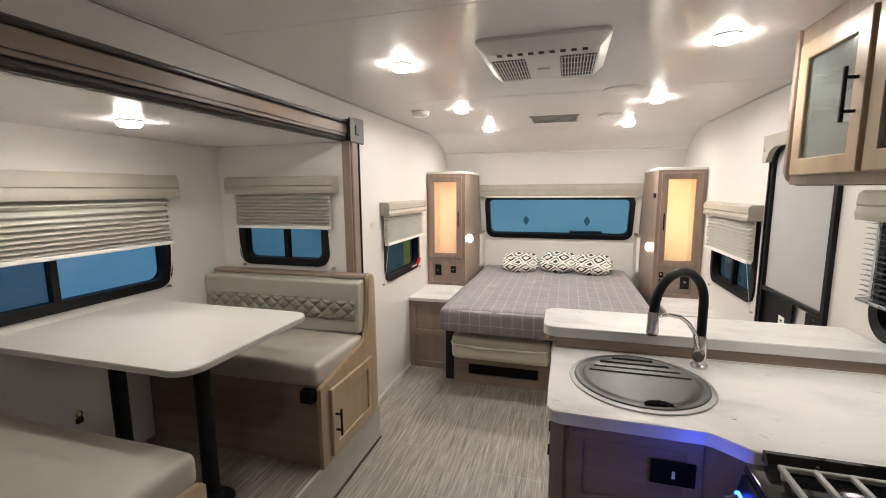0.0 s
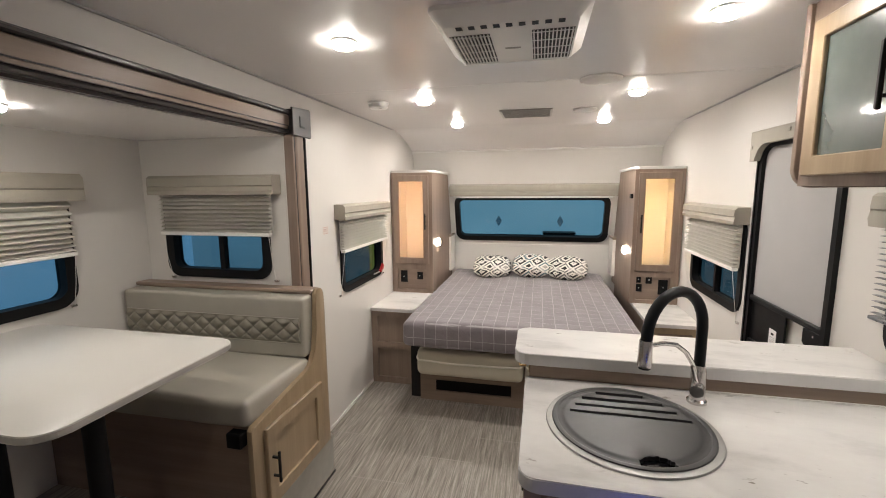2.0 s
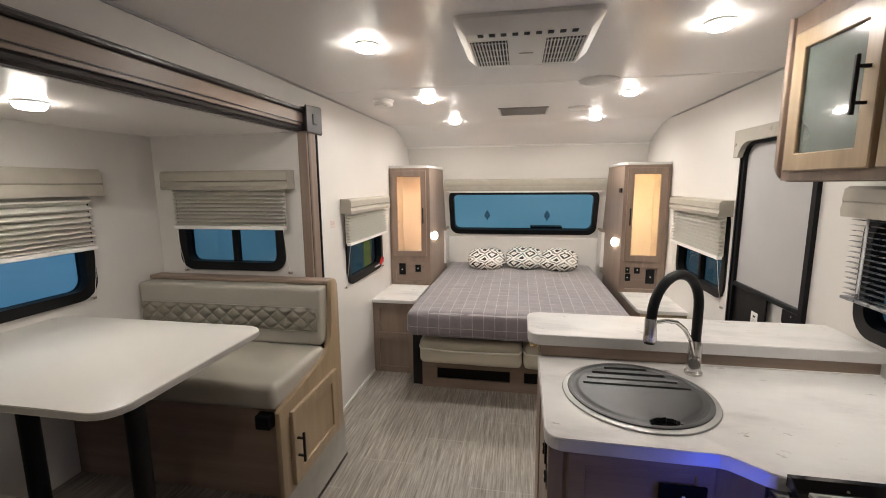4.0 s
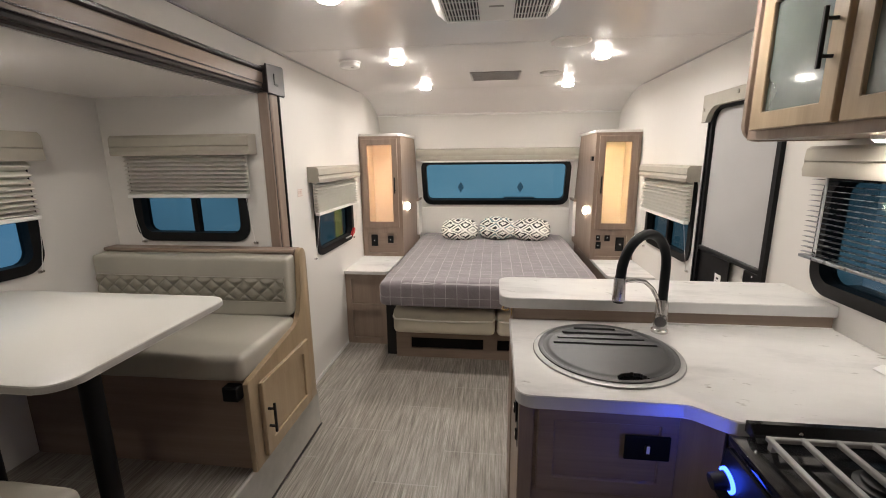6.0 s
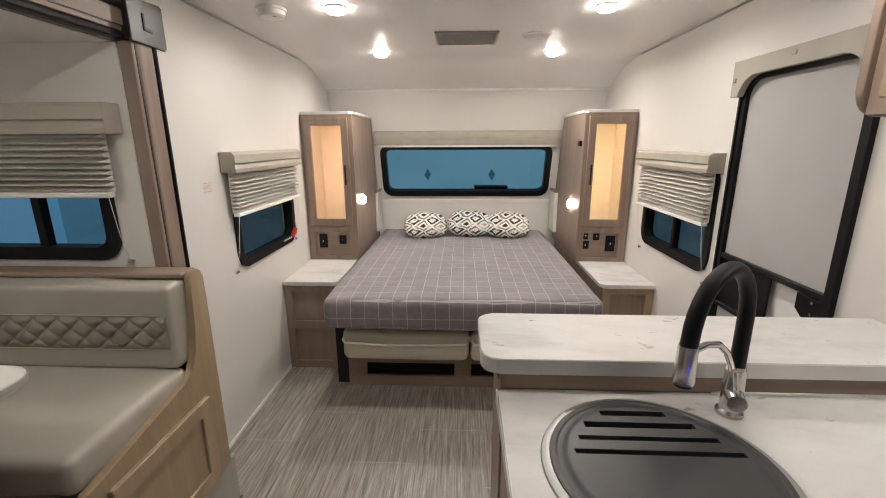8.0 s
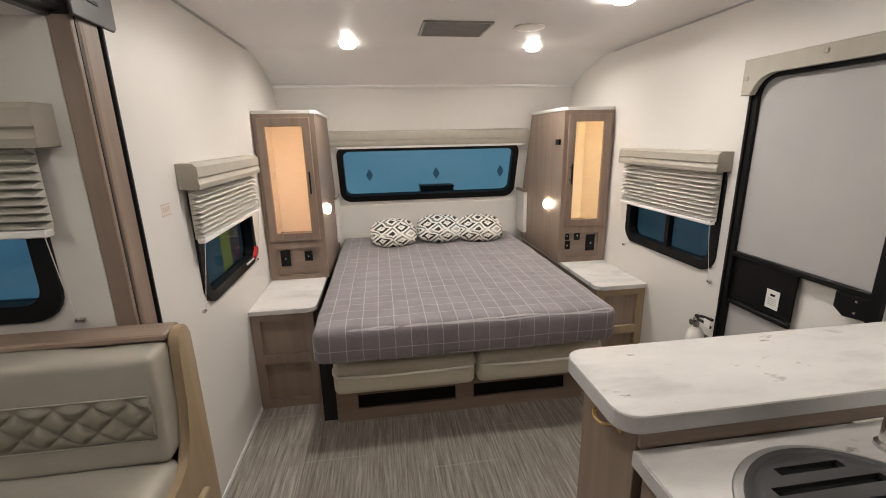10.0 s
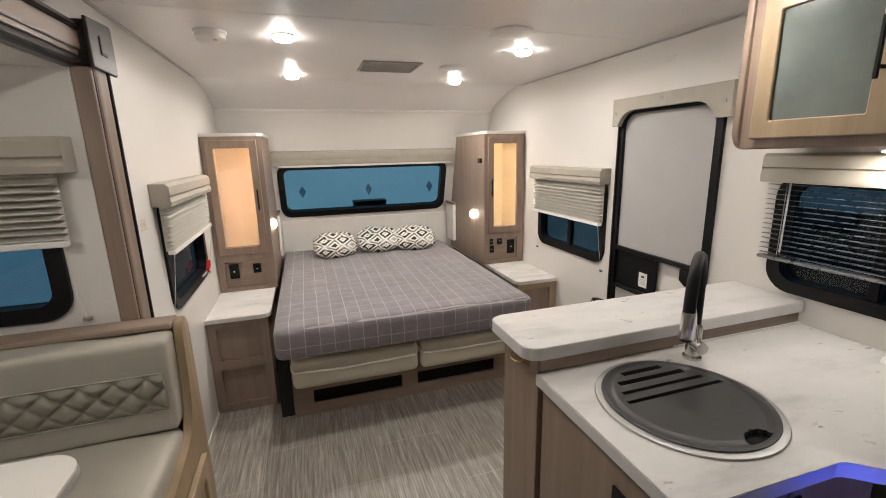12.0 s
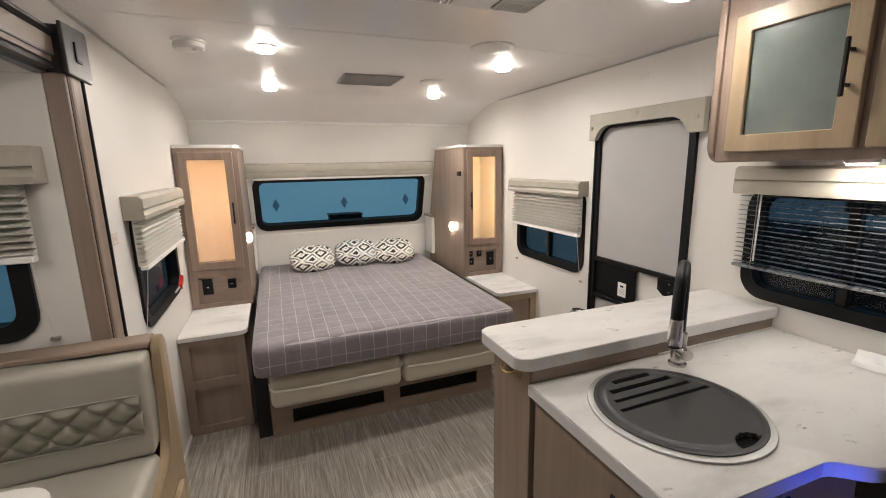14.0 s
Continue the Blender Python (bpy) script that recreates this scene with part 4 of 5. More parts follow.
part("corner_post", box(0.0, 0.04, 1.242, 1.264, 0.0, CT - 0.037, bevel=0.002), WOOD_Z, pen)
F_FRONT = lambda u, n, z: (u, 1.255 - n, z)
shaker("drawer_front", 0.05, 0.405, 0.55, CT - 0.055, F_FRONT, 0.0, WOOD_X, WOOD_X, pen, 0.045, 0.014)
curve = [(0.405, 1.255)] + [(0.405 + 0.065 * math.sin(radians(a)), 1.255 - 0.075 * (1 - math.cos(radians(a))) * 1.2) for a in range(15, 91, 15)]
part("curved_panel", slab(curve + [(x + 0.012, y + 0.012) for x, y in curve[::-1]], "xy", 0.0, CT - 0.036), WOOD_Z, pen, "", True)
wallb = thing("bar_wall", 0.5, 1.8, 0.0, "taupe wood half wall that carries the raised bar", "half wall")
part("panel", box(0.002, LX1 - 0.002, 1.722, 1.945, 0.0, 0.904, bevel=0.002), WOOD_Z, wallb)
part("rail", box(0.004, LX1 - 0.002, 1.711, 1.721, CT + 0.001, 0.904), WOOD_X, wallb)
bar = thing("bar_counter", 0.5, 1.83, 0.905, "raised white marble laminate bar counter with rounded corners", "counter")
part("slab", slab(rrect(-0.046, LX1 - 0.001, 1.700, 1.973, 0.045, 6, (1, 0, 0, 1)), "xy", 0.906, 0.946, 0.003), MARBLE, bar, "", True)
part("edge_band", ring(rrect(-0.0475, LX1 - 0.001, 1.6985, 1.9745, 0.0465, 6, (1, 0, 0, 1)), rrect(-0.0462, LX1 - 0.001, 1.6998, 1.9732, 0.0452, 6, (1, 0, 0, 1)), "xy", 0.908, 0.9435), EDGE, bar, "pale grey edge band")

ctr = thing("kitchen_counter", 0.5, 1.4, CT - 0.036, "white marble laminate kitchen counter round the sink", "counter")
outline = [(-0.010, 1.710)] + [(-0.010 + 0.04 * (1 - math.cos(radians(a))), 1.232 - 0.04 * math.sin(radians(a))) for a in range(0, 91, 15)]
for i in range(1, 9):
    f = i / 8
    outline.append((0.37 + 0.118 * f, 1.192 - 0.066 * (f * f * (3 - 2 * f))))
outline += [(LX1 - 0.001, 1.126), (LX1 - 0.001, 1.710)]
part("slab", slab(outline, "xy", CT - 0.036, CT, 0.003), MARBLE, ctr, "", True)
lip = outline[:-1]
off = [(x - (0.0015 if x < 0.0 else 0.0), y - (0.0015 if x >= 0.0 else 0.0)) for x, y in lip]
part("edge_band", slab(off + [(x + 0.001, y + 0.001) for x, y in lip[::-1]], "xy", CT - 0.034, CT - 0.003), EDGE, ctr, "pale grey edge band")
part("backsplash_bead", box(0.49, LX1 - 0.002, 1.703, 1.709, CT + 0.0005, CT + 0.004), WHITE, ctr)

sink = thing("sink", SINK[0], SINK[1], CT, "round steel-rimmed sink with a dark grey slotted cover", "sink")
part("rim", turned([(SINK[2] - 0.022, CT + 0.001), (SINK[2], CT + 0.001), (SINK[2] - 0.002, CT + 0.005), (SINK[2] - 0.016, CT + 0.008), (SINK[2] - 0.022, CT + 0.006)], SINK[0], SINK[1], 64, False), STEEL, sink, "brushed steel rim", True)


def sink_cover():
    """Domed round cover with four slots and a finger notch, cut out as real openings."""
    bm = bmesh.new()
    R, cx, cy = SINK[2] - 0.018, SINK[0], SINK[1]
    slots = [(-0.070, 0.066, 0.146), (-0.110, 0.108, 0.108), (-0.131, 0.133, 0.068), (-0.150, 0.158, 0.028)]
    notch = (0.030, -0.184)
    step = 0.0043
    n = int(2 * R / step) + 1
    key = {}

    def top(x, y):
        r = math.hypot(x, y)
        z = CT + 0.010
        if r < R - 0.030:
            z += 0.003
        elif r < R - 0.022:
            z += 0.003 * (R - 0.022 - r) / 0.008
        return z

    def cut(x, y):
        for a, b, c in slots:
            if abs(y - c) < 0.0078 and a < x < b:
                return True
        return math.hypot(x - notch[0], (y - notch[1]) * 1.2) < 0.044

    def vert(i, j, k):
        if (i, j, k) not in key:
            x, y = -R + i * step, -R + j * step
            r = math.hypot(x, y)
            if r > R - step * 0.75:
                x, y = x * R / r, y * R / r
            key[(i, j, k)] = bm.verts.new((cx + x, cy + y, top(x, y) if k else CT + 0.002))
        return key[(i, j, k)]
    keep = set()
    for i in range(n):
        for j in range(n):
            x, y = -R + (i + 0.5) * step, -R + (j + 0.5) * step
            if math.hypot(x, y) < R - step * 0.2 and not cut(x, y):
                keep.add((i, j))
    for i, j in keep:
        bm.faces.new([vert(i, j, 1), vert(i + 1, j, 1), vert(i + 1, j + 1, 1), vert(i, j + 1, 1)])
        for (di, dj), (a, b) in (((-1, 0), ((i, j), (i, j + 1))), ((1, 0), ((i + 1, j), (i + 1, j + 1))), ((0, -1), ((i, j), (i + 1, j))), ((0, 1), ((i, j + 1), (i + 1, j + 1)))):
            if (i + di, j + dj) not in keep:
                bm.faces.new([vert(*a, 1), vert(*b, 1), vert(*b, 0), vert(*a, 0)])
    return bm


part("cover", sink_cover(), LID, sink, "dark grey cover with four slots and a finger notch", True)
part("cover_rim", turned([(SINK[2] - 0.030, CT + 0.0105), (SINK[2] - 0.026, CT + 0.0125), (SINK[2] - 0.017, CT + 0.011), (SINK[2] - 0.015, CT + 0.004)], SINK[0], SINK[1], 64, False), LID, sink, "smooth dark rim of the cover", True)
# flat black disc stands for the shaded bowl; the counter is not cut
part("bowl_shade_disc", add_disc(bmesh.new(), SINK[0], SINK[1], CT + 0.0005, CT + 0.0022, SINK[2] - 0.023, None, 48), GLOSSBLACK, sink, "gloss black disc for the shaded bowl under the slots")

FB = Vector((0.485, 1.632, CT))
DIR = Vector((-0.81, -0.58, 0)).normalized()
fau = thing("faucet", *FB, "brushed nickel faucet with a black arched hose", "faucet")
part("base", turned([(0.027, CT + 0.0005), (0.027, CT + 0.008), (0.021, CT + 0.014), (0.020, CT + 0.10), (0.016, CT + 0.115)], FB.x, FB.y, 24), CHROME, fau, "", True)
LEV = Vector((-0.36, -0.93, 0)).normalized()
piv = FB + Vector((0, 0, 0.052))
part("lever", tube([piv + LEV * 0.010, piv + LEV * 0.046, piv + LEV * 0.050], 0.018, 16), CHROME, fau, "", True)
part("lever_rod", tube([piv + LEV * 0.030 + Vector((0, 0, 0.014)), piv + LEV * 0.034 + DIR * 0.026 + Vector((0, 0, 0.075))], 0.0055, 8), CHROME, fau)
arch = [FB + Vector((0, 0, 0.11))] + [FB + Vector((0, 0, 0.228)) + DIR * (0.108 * (1 - math.cos(radians(a)))) + Vector((0, 0, 0.115 * math.sin(radians(a)))) for a in range(0, 181, 12)]
arch += [FB + DIR * 0.219 + Vector((0, 0, 0.216))]
part("hose", tube(arch, 0.0150, 16, None, DIR.cross(Vector((0, 0, 1)))), BLACK, fau, "black rubber arched hose", True)
tip = FB + DIR * 0.219
part("spray_head", turned([(0.0158, CT + 0.222), (0.0165, CT + 0.219), (0.0175, CT + 0.19), (0.0190, CT + 0.154), (0.0175, CT + 0.148)], tip.x, tip.y, 24), CHROME, fau, "nickel spray head", True)
part("nozzle", add_disc(bmesh.new(), tip.x, tip.y, CT + 0.143, CT + 0.1482, 0.0155, None, 24), BLACK, fau, "black nozzle face")
arm = [FB + Vector((0, 0, 0.09)) + DIR * 0.01, FB + DIR * 0.03 + Vector((0, 0, 0.125)), FB + DIR * 0.06 + Vector((0, 0, 0.162)), FB + DIR * 0.10 + Vector((0, 0, 0.190)), FB + DIR * 0.15 + Vector((0, 0, 0.203)), FB + DIR * 0.206 + Vector((0, 0, 0.205))]
part("support_arm", tube(arm, 0.0065, 10, None, DIR.cross(Vector((0, 0, 1)))), CHROME, fau, "", True)

outlet_plate("wall_socket", F_FRONT, 0.272, 0.385, 0.668, 0.738, "wide black socket plate on the drawer front", None, True, 0.0145)
F_END = lambda u, n, z: (0.005 - n, u, z)
outlet_plate("switch_plate", F_END, 1.345, 1.385, 0.68, 0.755, "small black switch plate on the cabinet end panel")
outlet_plate("switch_plate", F_END, 1.262, 1.297, 0.66, 0.72, "small black switch plate on the cabinet end panel")

# range by the right wall
RX0, RX1, RY0, RY1, RZ = 0.442, LX1 - 0.003, 0.56, 1.122, 0.846
rng = thing("range", 0.77, 0.83, 0.0, "black gas range with grey grates and blue-lit knobs", "stove")
part("body", box(RX0 + 0.02, RX1, RY0, RY1 - 0.02, 0.0, RZ - 0.03, bevel=0.004), GLOSSBLACK, rng)
part("cooktop", box(RX0, RX1, RY0, RY1 - 0.016, RZ - 0.029, RZ, bevel=0.006, seg=2), GLOSSBLACK, rng, "black enamel cooktop", True)
part("back_trim", slab([(RY1 - 0.045, RZ + 0.001), (RY1 - 0.001, RZ + 0.001), (RY1 - 0.001, CT + 0.010), (RY1 - 0.016, CT + 0.012), (RY1 - 0.034, CT - 0.002)], "yz", RX0 + 0.04, RX1, 0.002), GLOSSBLACK, rng, "black raised edge trim")
part("trim_screw", add_disc(bmesh.new(), 0, 0, 0, 0.003, 0.004, 0.003, 12, Matrix.Translation((RX0 + 0.135, RY1 - 0.030, CT + 0.002)) @ Matrix.Rotation(radians(38), 4, "X")), CHROME, rng, "small steel screw")
for gx in range(8):
    x = RX0 + 0.05 + gx * 0.064
    part("grate_bar", box(x - 0.0058, x + 0.0058, RY0 + 0.04, RY1 - 0.062, RZ + 0.022, RZ + 0.033, bevel=0.002), GRATE, rng)
for y in (RY1 - 0.065, 0.83, RY0 + 0.05):
    part("grate_rail", box(RX0 + 0.05, RX0 + 0.50, y - 0.005, y + 0.005, RZ + 0.020, RZ + 0.031, bevel=0.002), GRATE, rng)
for gx in (0.06, 0.485):
    for y in (RY1 - 0.065, RY0 + 0.05):
        part("grate_foot", box(RX0 + gx - 0.006, RX0 + gx + 0.006, y - 0.006, y + 0.006, RZ - 0.001, RZ + 0.021), GRATE, rng)
for bx, by in ((0.19, 0.70), (0.19, 0.96), (0.40, 0.83)):
    part("burner", turned([(0.045, RZ), (0.045, RZ + 0.01), (0.034, RZ + 0.012), (0.034, RZ + 0.018)], RX0 + bx, by, 20), BLACKMET, rng, "", True)
part("control_panel", slab([(RX0 - 0.004, RZ - 0.028), (RX0 + 0.019, RZ - 0.028), (RX0 + 0.019, RZ - 0.13), (RX0 - 0.022, RZ - 0.13)], "xz", RY0, RY1 - 0.022, 0.002), BLACKMET, rng)
for k, y in enumerate((1.055, 0.93, 0.80, 0.67)):
    M = Matrix.Translation((RX0 - 0.018, y, RZ - 0.075)) @ Matrix.Rotation(radians(-100), 4, "Y")
    kb = part("knob", add_disc(bmesh.new(), 0, 0, 0, 0.03, 0.02, 0.017, 18, Matrix.Translation((RX0 - 0.036, y, RZ - 0.078)) @ Matrix.Rotation(radians(-100), 4, "Y")), BLACKMET, rng, "black knob", True)
    part("light_ring", add_disc(bmesh.new(), 0, 0, 0, 0.006, 0.027, 0.027, 20, M), BLUEGLOW, kb, "blue light ring")

# upper cabinet
UX, UY1, UZ = 0.755, 1.778, 1.488
upc = thing("upper_cabinet", 0.9, 1.2, UZ, "honey-toned wood upper cabinet with frosted glass doors and black handles", "cabinet")
part("end_panel", slab(rrect(UX - 0.012, LX1 - 0.001, UZ - 0.004, CEIL - 0.001, 0.05, 6, (1, 0, 0, 0)), "xz", UY1, UY1 + 0.022, 0.004), WOOD_Z, upc, "", True)
part("face_frame", panel_wall(0.55, UY1 - 0.0005, UZ, CEIL - 0.001, [(1.43, 1.70, UZ + 0.07, CEIL - 0.10), (1.065, 1.335, UZ + 0.07, CEIL - 0.10)], UX, UX + 0.018, "yz"), WOOD_Z, upc)
part("bottom_board", box(UX + 0.0185, LX1 - 0.001, 0.55, UY1 - 0.0005, UZ, UZ + 0.015), WOOD_Y, upc)
part("back_board", box(LX1 - 0.02, LX1 - 0.001, 0.55, UY1 - 0.0005, UZ + 0.016, CEIL - 0.001), WOOD_Y, upc, "pale lining")
F_UP = lambda u, n, z: (UX - n, u, z)
for a, b in ((1.393, 1.736), (1.028, 1.371), (0.663, 1.006)):
    d = shaker("door", a, b, 1.517, 1.926, F_UP, 0.001, HONEY_LIT_Z, HONEY_LIT_Y, upc, 0.052, 0.02, FROST, "honey-toned wood door with frosted glass")
    bar_handle(F_UP, a + 0.030, 0.021, 1.645, 1.787, d)
puck = thing("cabinet_lamp", 0.93, 1.46, UZ - 0.014, "round white puck lamp under the upper cabinet", "lamp")
part("housing", turned([(0.040, UZ), (0.040, UZ - 0.010), (0.034, UZ - 0.013)], 0.93, 1.46, 28), WHITE, puck, "", True)
part("lens", add_disc(bmesh.new(), 0.93, 1.46, UZ - 0.017, UZ - 0.0135, 0.031), LENS, puck, "glowing lens")

# kitchen window: pelmet and open slatted blind
kb = thing("venetian_blind", 1.03, 1.5, 1.04, "open dark venetian blind under a greige pelmet over the counter", "blind")
prof = [(0.0, 1.366), (0.07, 1.366), (0.074, 1.390), (0.064, 1.415), (0.072, 1.42), (0.068, 1.458), (0.055, 1.468), (0.0, 1.468)]
part("pelmet", mapped(slab(prof, "yz", 1.10, 1.872, 0.003), ON_RIGHT), BEIGE, kb, "greige pelmet", True)
for i in range(15):
    z = 1.100 + i * 0.0182
    bm = slab([(0.020, z + 0.001), (0.031, z + 0.0022), (0.042, z + 0.001), (0.042, z + 0.0018), (0.031, z + 0.0030), (0.020, z + 0.0018)], "yz", 1.13, 1.860)
    part("slat", mapped(bm, ON_RIGHT), SLATMET, kb)
part("bottom_rail", mapped(box(1.128, 1.864, 0.016, 0.046, 1.080, 1.092, bevel=0.003), ON_RIGHT), SLATMET, kb)
for u in (1.80, 1.28):
    part("cord", mapped(tube([(u, 0.031, 1.09), (u, 0.031, 1.368)], 0.0012, 5), ON_RIGHT), WHITE, kb)
part("wand", mapped(tube([(1.775, 0.052, 1.368), (1.778, 0.052, 1.115)], 0.0035, 6), ON_RIGHT), GLOSSW, kb, "clear tilt wand")

# ---- entry door ----
door = thing("door_1", LX1, 2.43, 0.03, "entry door with black frame, grey roller shade and screen panel", "door", "", "structure")
bm = ring(rrect(2.092, 2.720, 0.03, 1.700, 0.08, 6, (0, 0, 1, 1)), rrect(2.13, 2.684, 0.07, 1.672, 0.07, 6, (0, 0, 1, 1)), "xz", -0.02, 0.012)
ring(rrect(2.092, 2.720, 0.03, 1.700, 0.08, 6, (0, 0, 1, 1)), rrect(2.105, 2.708, 0.045, 1.690, 0.075, 6, (0, 0, 1, 1)), "xz", 0.012, 0.018, bm)
part("door_frame", mapped(bm, ON_RIGHT), BLACK, door, "black metal frame", True)
part("leaf", mapped(box(2.12, 2.698, -0.045, -0.028, 0.04, 1.683), ON_RIGHT), WHITE, door, "white door leaf")
part("roller_shade", mapped(slab(rrect(2.128, 2.686, 0.955, 1.676, 0.065, 6, (0, 0, 1, 1)), "xz", -0.010, -0.005), ON_RIGHT), GREYSHADE, door, "grey pulled-down roller shade")
part("shade_rail", mapped(box(2.128, 2.690, -0.012, 0.010, 0.932, 0.956, bevel=0.003), ON_RIGHT), BLACK, door, "black cross rail")
part("slider_panel", mapped(box(2.385, 2.690, -0.012, -0.004, 0.735, 0.931, bevel=0.003), ON_RIGHT), BLACK, door, "black sliding screen panel")
part("cross_bar", mapped(box(2.385, 2.690, -0.012, 0.006, 0.712, 0.733, bevel=0.003), ON_RIGHT), BLACK, door)
part("lower_screen", mapped(box(2.385, 2.690, -0.014, -0.010, 0.10, 0.711), ON_RIGHT), GREYSHADE, door, "grey lower screen")
part("latch", mapped(slab([(2.125, 0.86), (2.20, 0.85), (2.235, 0.875), (2.235, 0.930), (2.125, 0.934)], "xz", -0.012, 0.012, 0.003), ON_RIGHT), BLACK, door, "black latch plate")
for u, z in ((2.165, 0.915), (2.165, 0.875)):
    part("screw", mapped(box(u - 0.004, u + 0.004, 0.012, 0.0135, z - 0.004, z + 0.004), ON_RIGHT), CHROME, door)
tag = part("tag", mapped(box(2.445, 2.503, -0.0039, -0.0025, 0.764, 0.842), ON_RIGHT), PAPER, door, "white printed tag")
part("print", mapped(box(2.463, 2.485, -0.0024, -0.002, 0.816, 0.826), ON_RIGHT), BLACK, tag)
for k in range(4):
    part("print", mapped(box(2.455, 2.494, -0.0024, -0.002, 0.780 + k * 0.008, 0.782 + k * 0.008), ON_RIGHT), GREYPRINT, tag)
cap = thing("door_pelmet", LX1 - 0.02, 2.43, 1.61, "greige bracket-shaped pelmet over the entry door", "pelmet")
inner = rrect(2.112, 2.690, 1.45, 1.686, 0.09, 6, (0, 0, 1, 1))
arcs = sorted([p for p in inner if p[1] > 1.611], key=lambda p: p[0])
pts = [(2.040, 1.749), (2.040, 1.610), (2.112, 1.610)] + arcs + [(2.690, 1.610), (2.736, 1.610), (2.736, 1.749)]
part("board", mapped(slab(pts, "xz", 0.019, 0.046, 0.003), ON_RIGHT), BEIGE, cap)
for u, z in ((2.072, 1.675), (2.40, 1.725), (2.714, 1.675)):
    part("button", mapped(box(u - 0.009, u + 0.009, 0.046, 0.050, z - 0.009, z + 0.009, bevel=0.003), ON_RIGHT), BEIGE, cap)

# ---- dinette ----


def bench(y_front, y_back, facing, label, deep=0.0):
    """Booth bench: base, seat cushion, backrest with a quilted band, shaped end panel with a cupboard door."""
    s = facing          # -1: sits towards the camera's start, +1: away from it
    b = thing("dinette_bench", -1.5, (y_front + y_back) / 2, SLF, label, "bench", "dinette benches")
    ys = lambda d: y_front - s * (d + (deep if d > 0.35 else 0.0))          # distance from the seat's front edge, towards the back
    lo, hi = sorted((ys(0.03), ys(0.50)))
    part("base", box(-2.028, -1.022, lo, hi, SLF + 0.001, 0.600), WOOD_X, b)
    lo, hi = sorted((ys(0.0), ys(0.46)))
    part("seat_cushion", soft_box(-2.025, -1.018, lo, hi, 0.601, 0.705, 0.03, 6, 0.010, s), LEATHER, b, "greige vinyl seat cushion", True)
    # backrest leans a little; bands above and below the quilting
    lo, hi = sorted((ys(0.42), ys(0.52)))
    bx0, bx1 = -2.02, -1.022
    part("backrest", soft_box(bx0, bx1, lo, hi, 0.712, 0.998, 0.020, 6, 0.0, s + 3), LEATHER, b, "greige vinyl backrest", True)
    qz0, qz1 = 0.786, 0.902
    bm = bmesh.new()
    nx, nz = 400, 46
    grid = []
    for i in range(nx + 1):
        col = []
        for j in range(nz + 1):
            x = bx0 + 0.020 + (bx1 - bx0 - 0.035) * i / nx
            z = qz0 + (qz1 - qz0) * j / nz
            a = abs(((x / 0.080 + (z - qz0) / 0.0685) % 1.0) - 0.5) * 2
            c = abs(((x / 0.080 - (z - qz0) / 0.0685) % 1.0) - 0.5) * 2
            puff = (1 - a ** 3) * (1 - c ** 3)
            edge = min(1.0, 6 * min(j, nz - j) / nz)
            col.append(bm.verts.new((x, ys(0.42) + s * (0.001 + 0.012 * puff * edge), z)))
        grid.append(col)
    for i in range(nx):
        for j in range(nz):
            bm.faces.new((grid[i][j], grid[i + 1][j], grid[i + 1][j + 1], grid[i][j + 1]))
    res = bmesh.ops.extrude_edge_only(bm, edges=[e for e in bm.edges if e.is_boundary])
    for v in res["geom"]:
        if isinstance(v, bmesh.types.BMVert):
            v.co.y -= s * 0.02
    part("quilted_band", bm, QUILT, b, "taupe diamond-quilted band", True)
    for z in (qz0 - 0.001, qz1 + 0.001):
        part("seam", tube([(bx0 + 0.02, ys(0.42) + s * 0.003, z), ((bx0 + bx1) / 2, ys(0.42) + s * 0.005, z), (bx1 - 0.02, ys(0.42) + s * 0.003, z)], 0.0018, 6), LEATHER, b)
    lo, hi = sorted((ys(0.521), ys(0.575)))
    part("back_board", box(-2.028, -1.022, lo, hi, SLF + 0.001, 0.999), WOOD_X, b)
    lo, hi = sorted((ys(0.50), ys(0.58)))
    part("cap_rail", box(-2.028, -1.022, lo, hi, 1.000, 1.018, bevel=0.004), WOOD_X, b)
    # shaped end panel: low under the seat, sweeping up into a round-topped post
    pan = [(ys(-0.002), SLF + 0.012), (ys(-0.002), 0.60)]
    pan += [(ys(0.012), 0.612), (ys(0.40), 0.665), (ys(0.445), 0.685), (ys(0.48), 0.74), (ys(0.495), 0.83), (ys(0.505), 0.97)]
    pan += [(ys(0.54 - 0.035 * math.cos(radians(a))), 0.99 + 0.033 * math.sin(radians(a))) for a in range(0, 181, 20)]
    pan += [(ys(0.578), 0.9), (ys(0.585), SLF + 0.012)]
    part("end_panel", slab(pan, "yz", -1.020, -0.996, 0.005), HONEY_LIT_Z, b, "shaped wood end panel in a lamp-lit honey tone", True)
    F = lambda u, n, z: (-0.996 + n, u, z)
    lo, hi = sorted((ys(0.060), ys(0.49)))
    d = shaker("door", lo, hi, 0.245, 0.575, F, 0.001, HONEY_LIT_Z, HONEY_LIT_Y, b, 0.055, 0.018, None, "wood cupboard door in a lamp-lit honey tone")
    bar_handle(F, ys(0.085), 0.019, 0.345, 0.475, d)
    return b


bench(1.597, 2.15, -1, "booth bench with greige seat, quilted backrest and lamp-lit honey-toned wood end")
bench(0.965, 0.40, 1, "booth bench with greige vinyl seat and wood end panel", 0.09)
usb = thing("socket_box", -1.06, 1.58, 0.54, "small black socket box on the bench base", "socket")
part("case", box(-1.095, -1.03, 1.575, 1.6195, 0.535, 0.595, bevel=0.005), BLACK, usb)

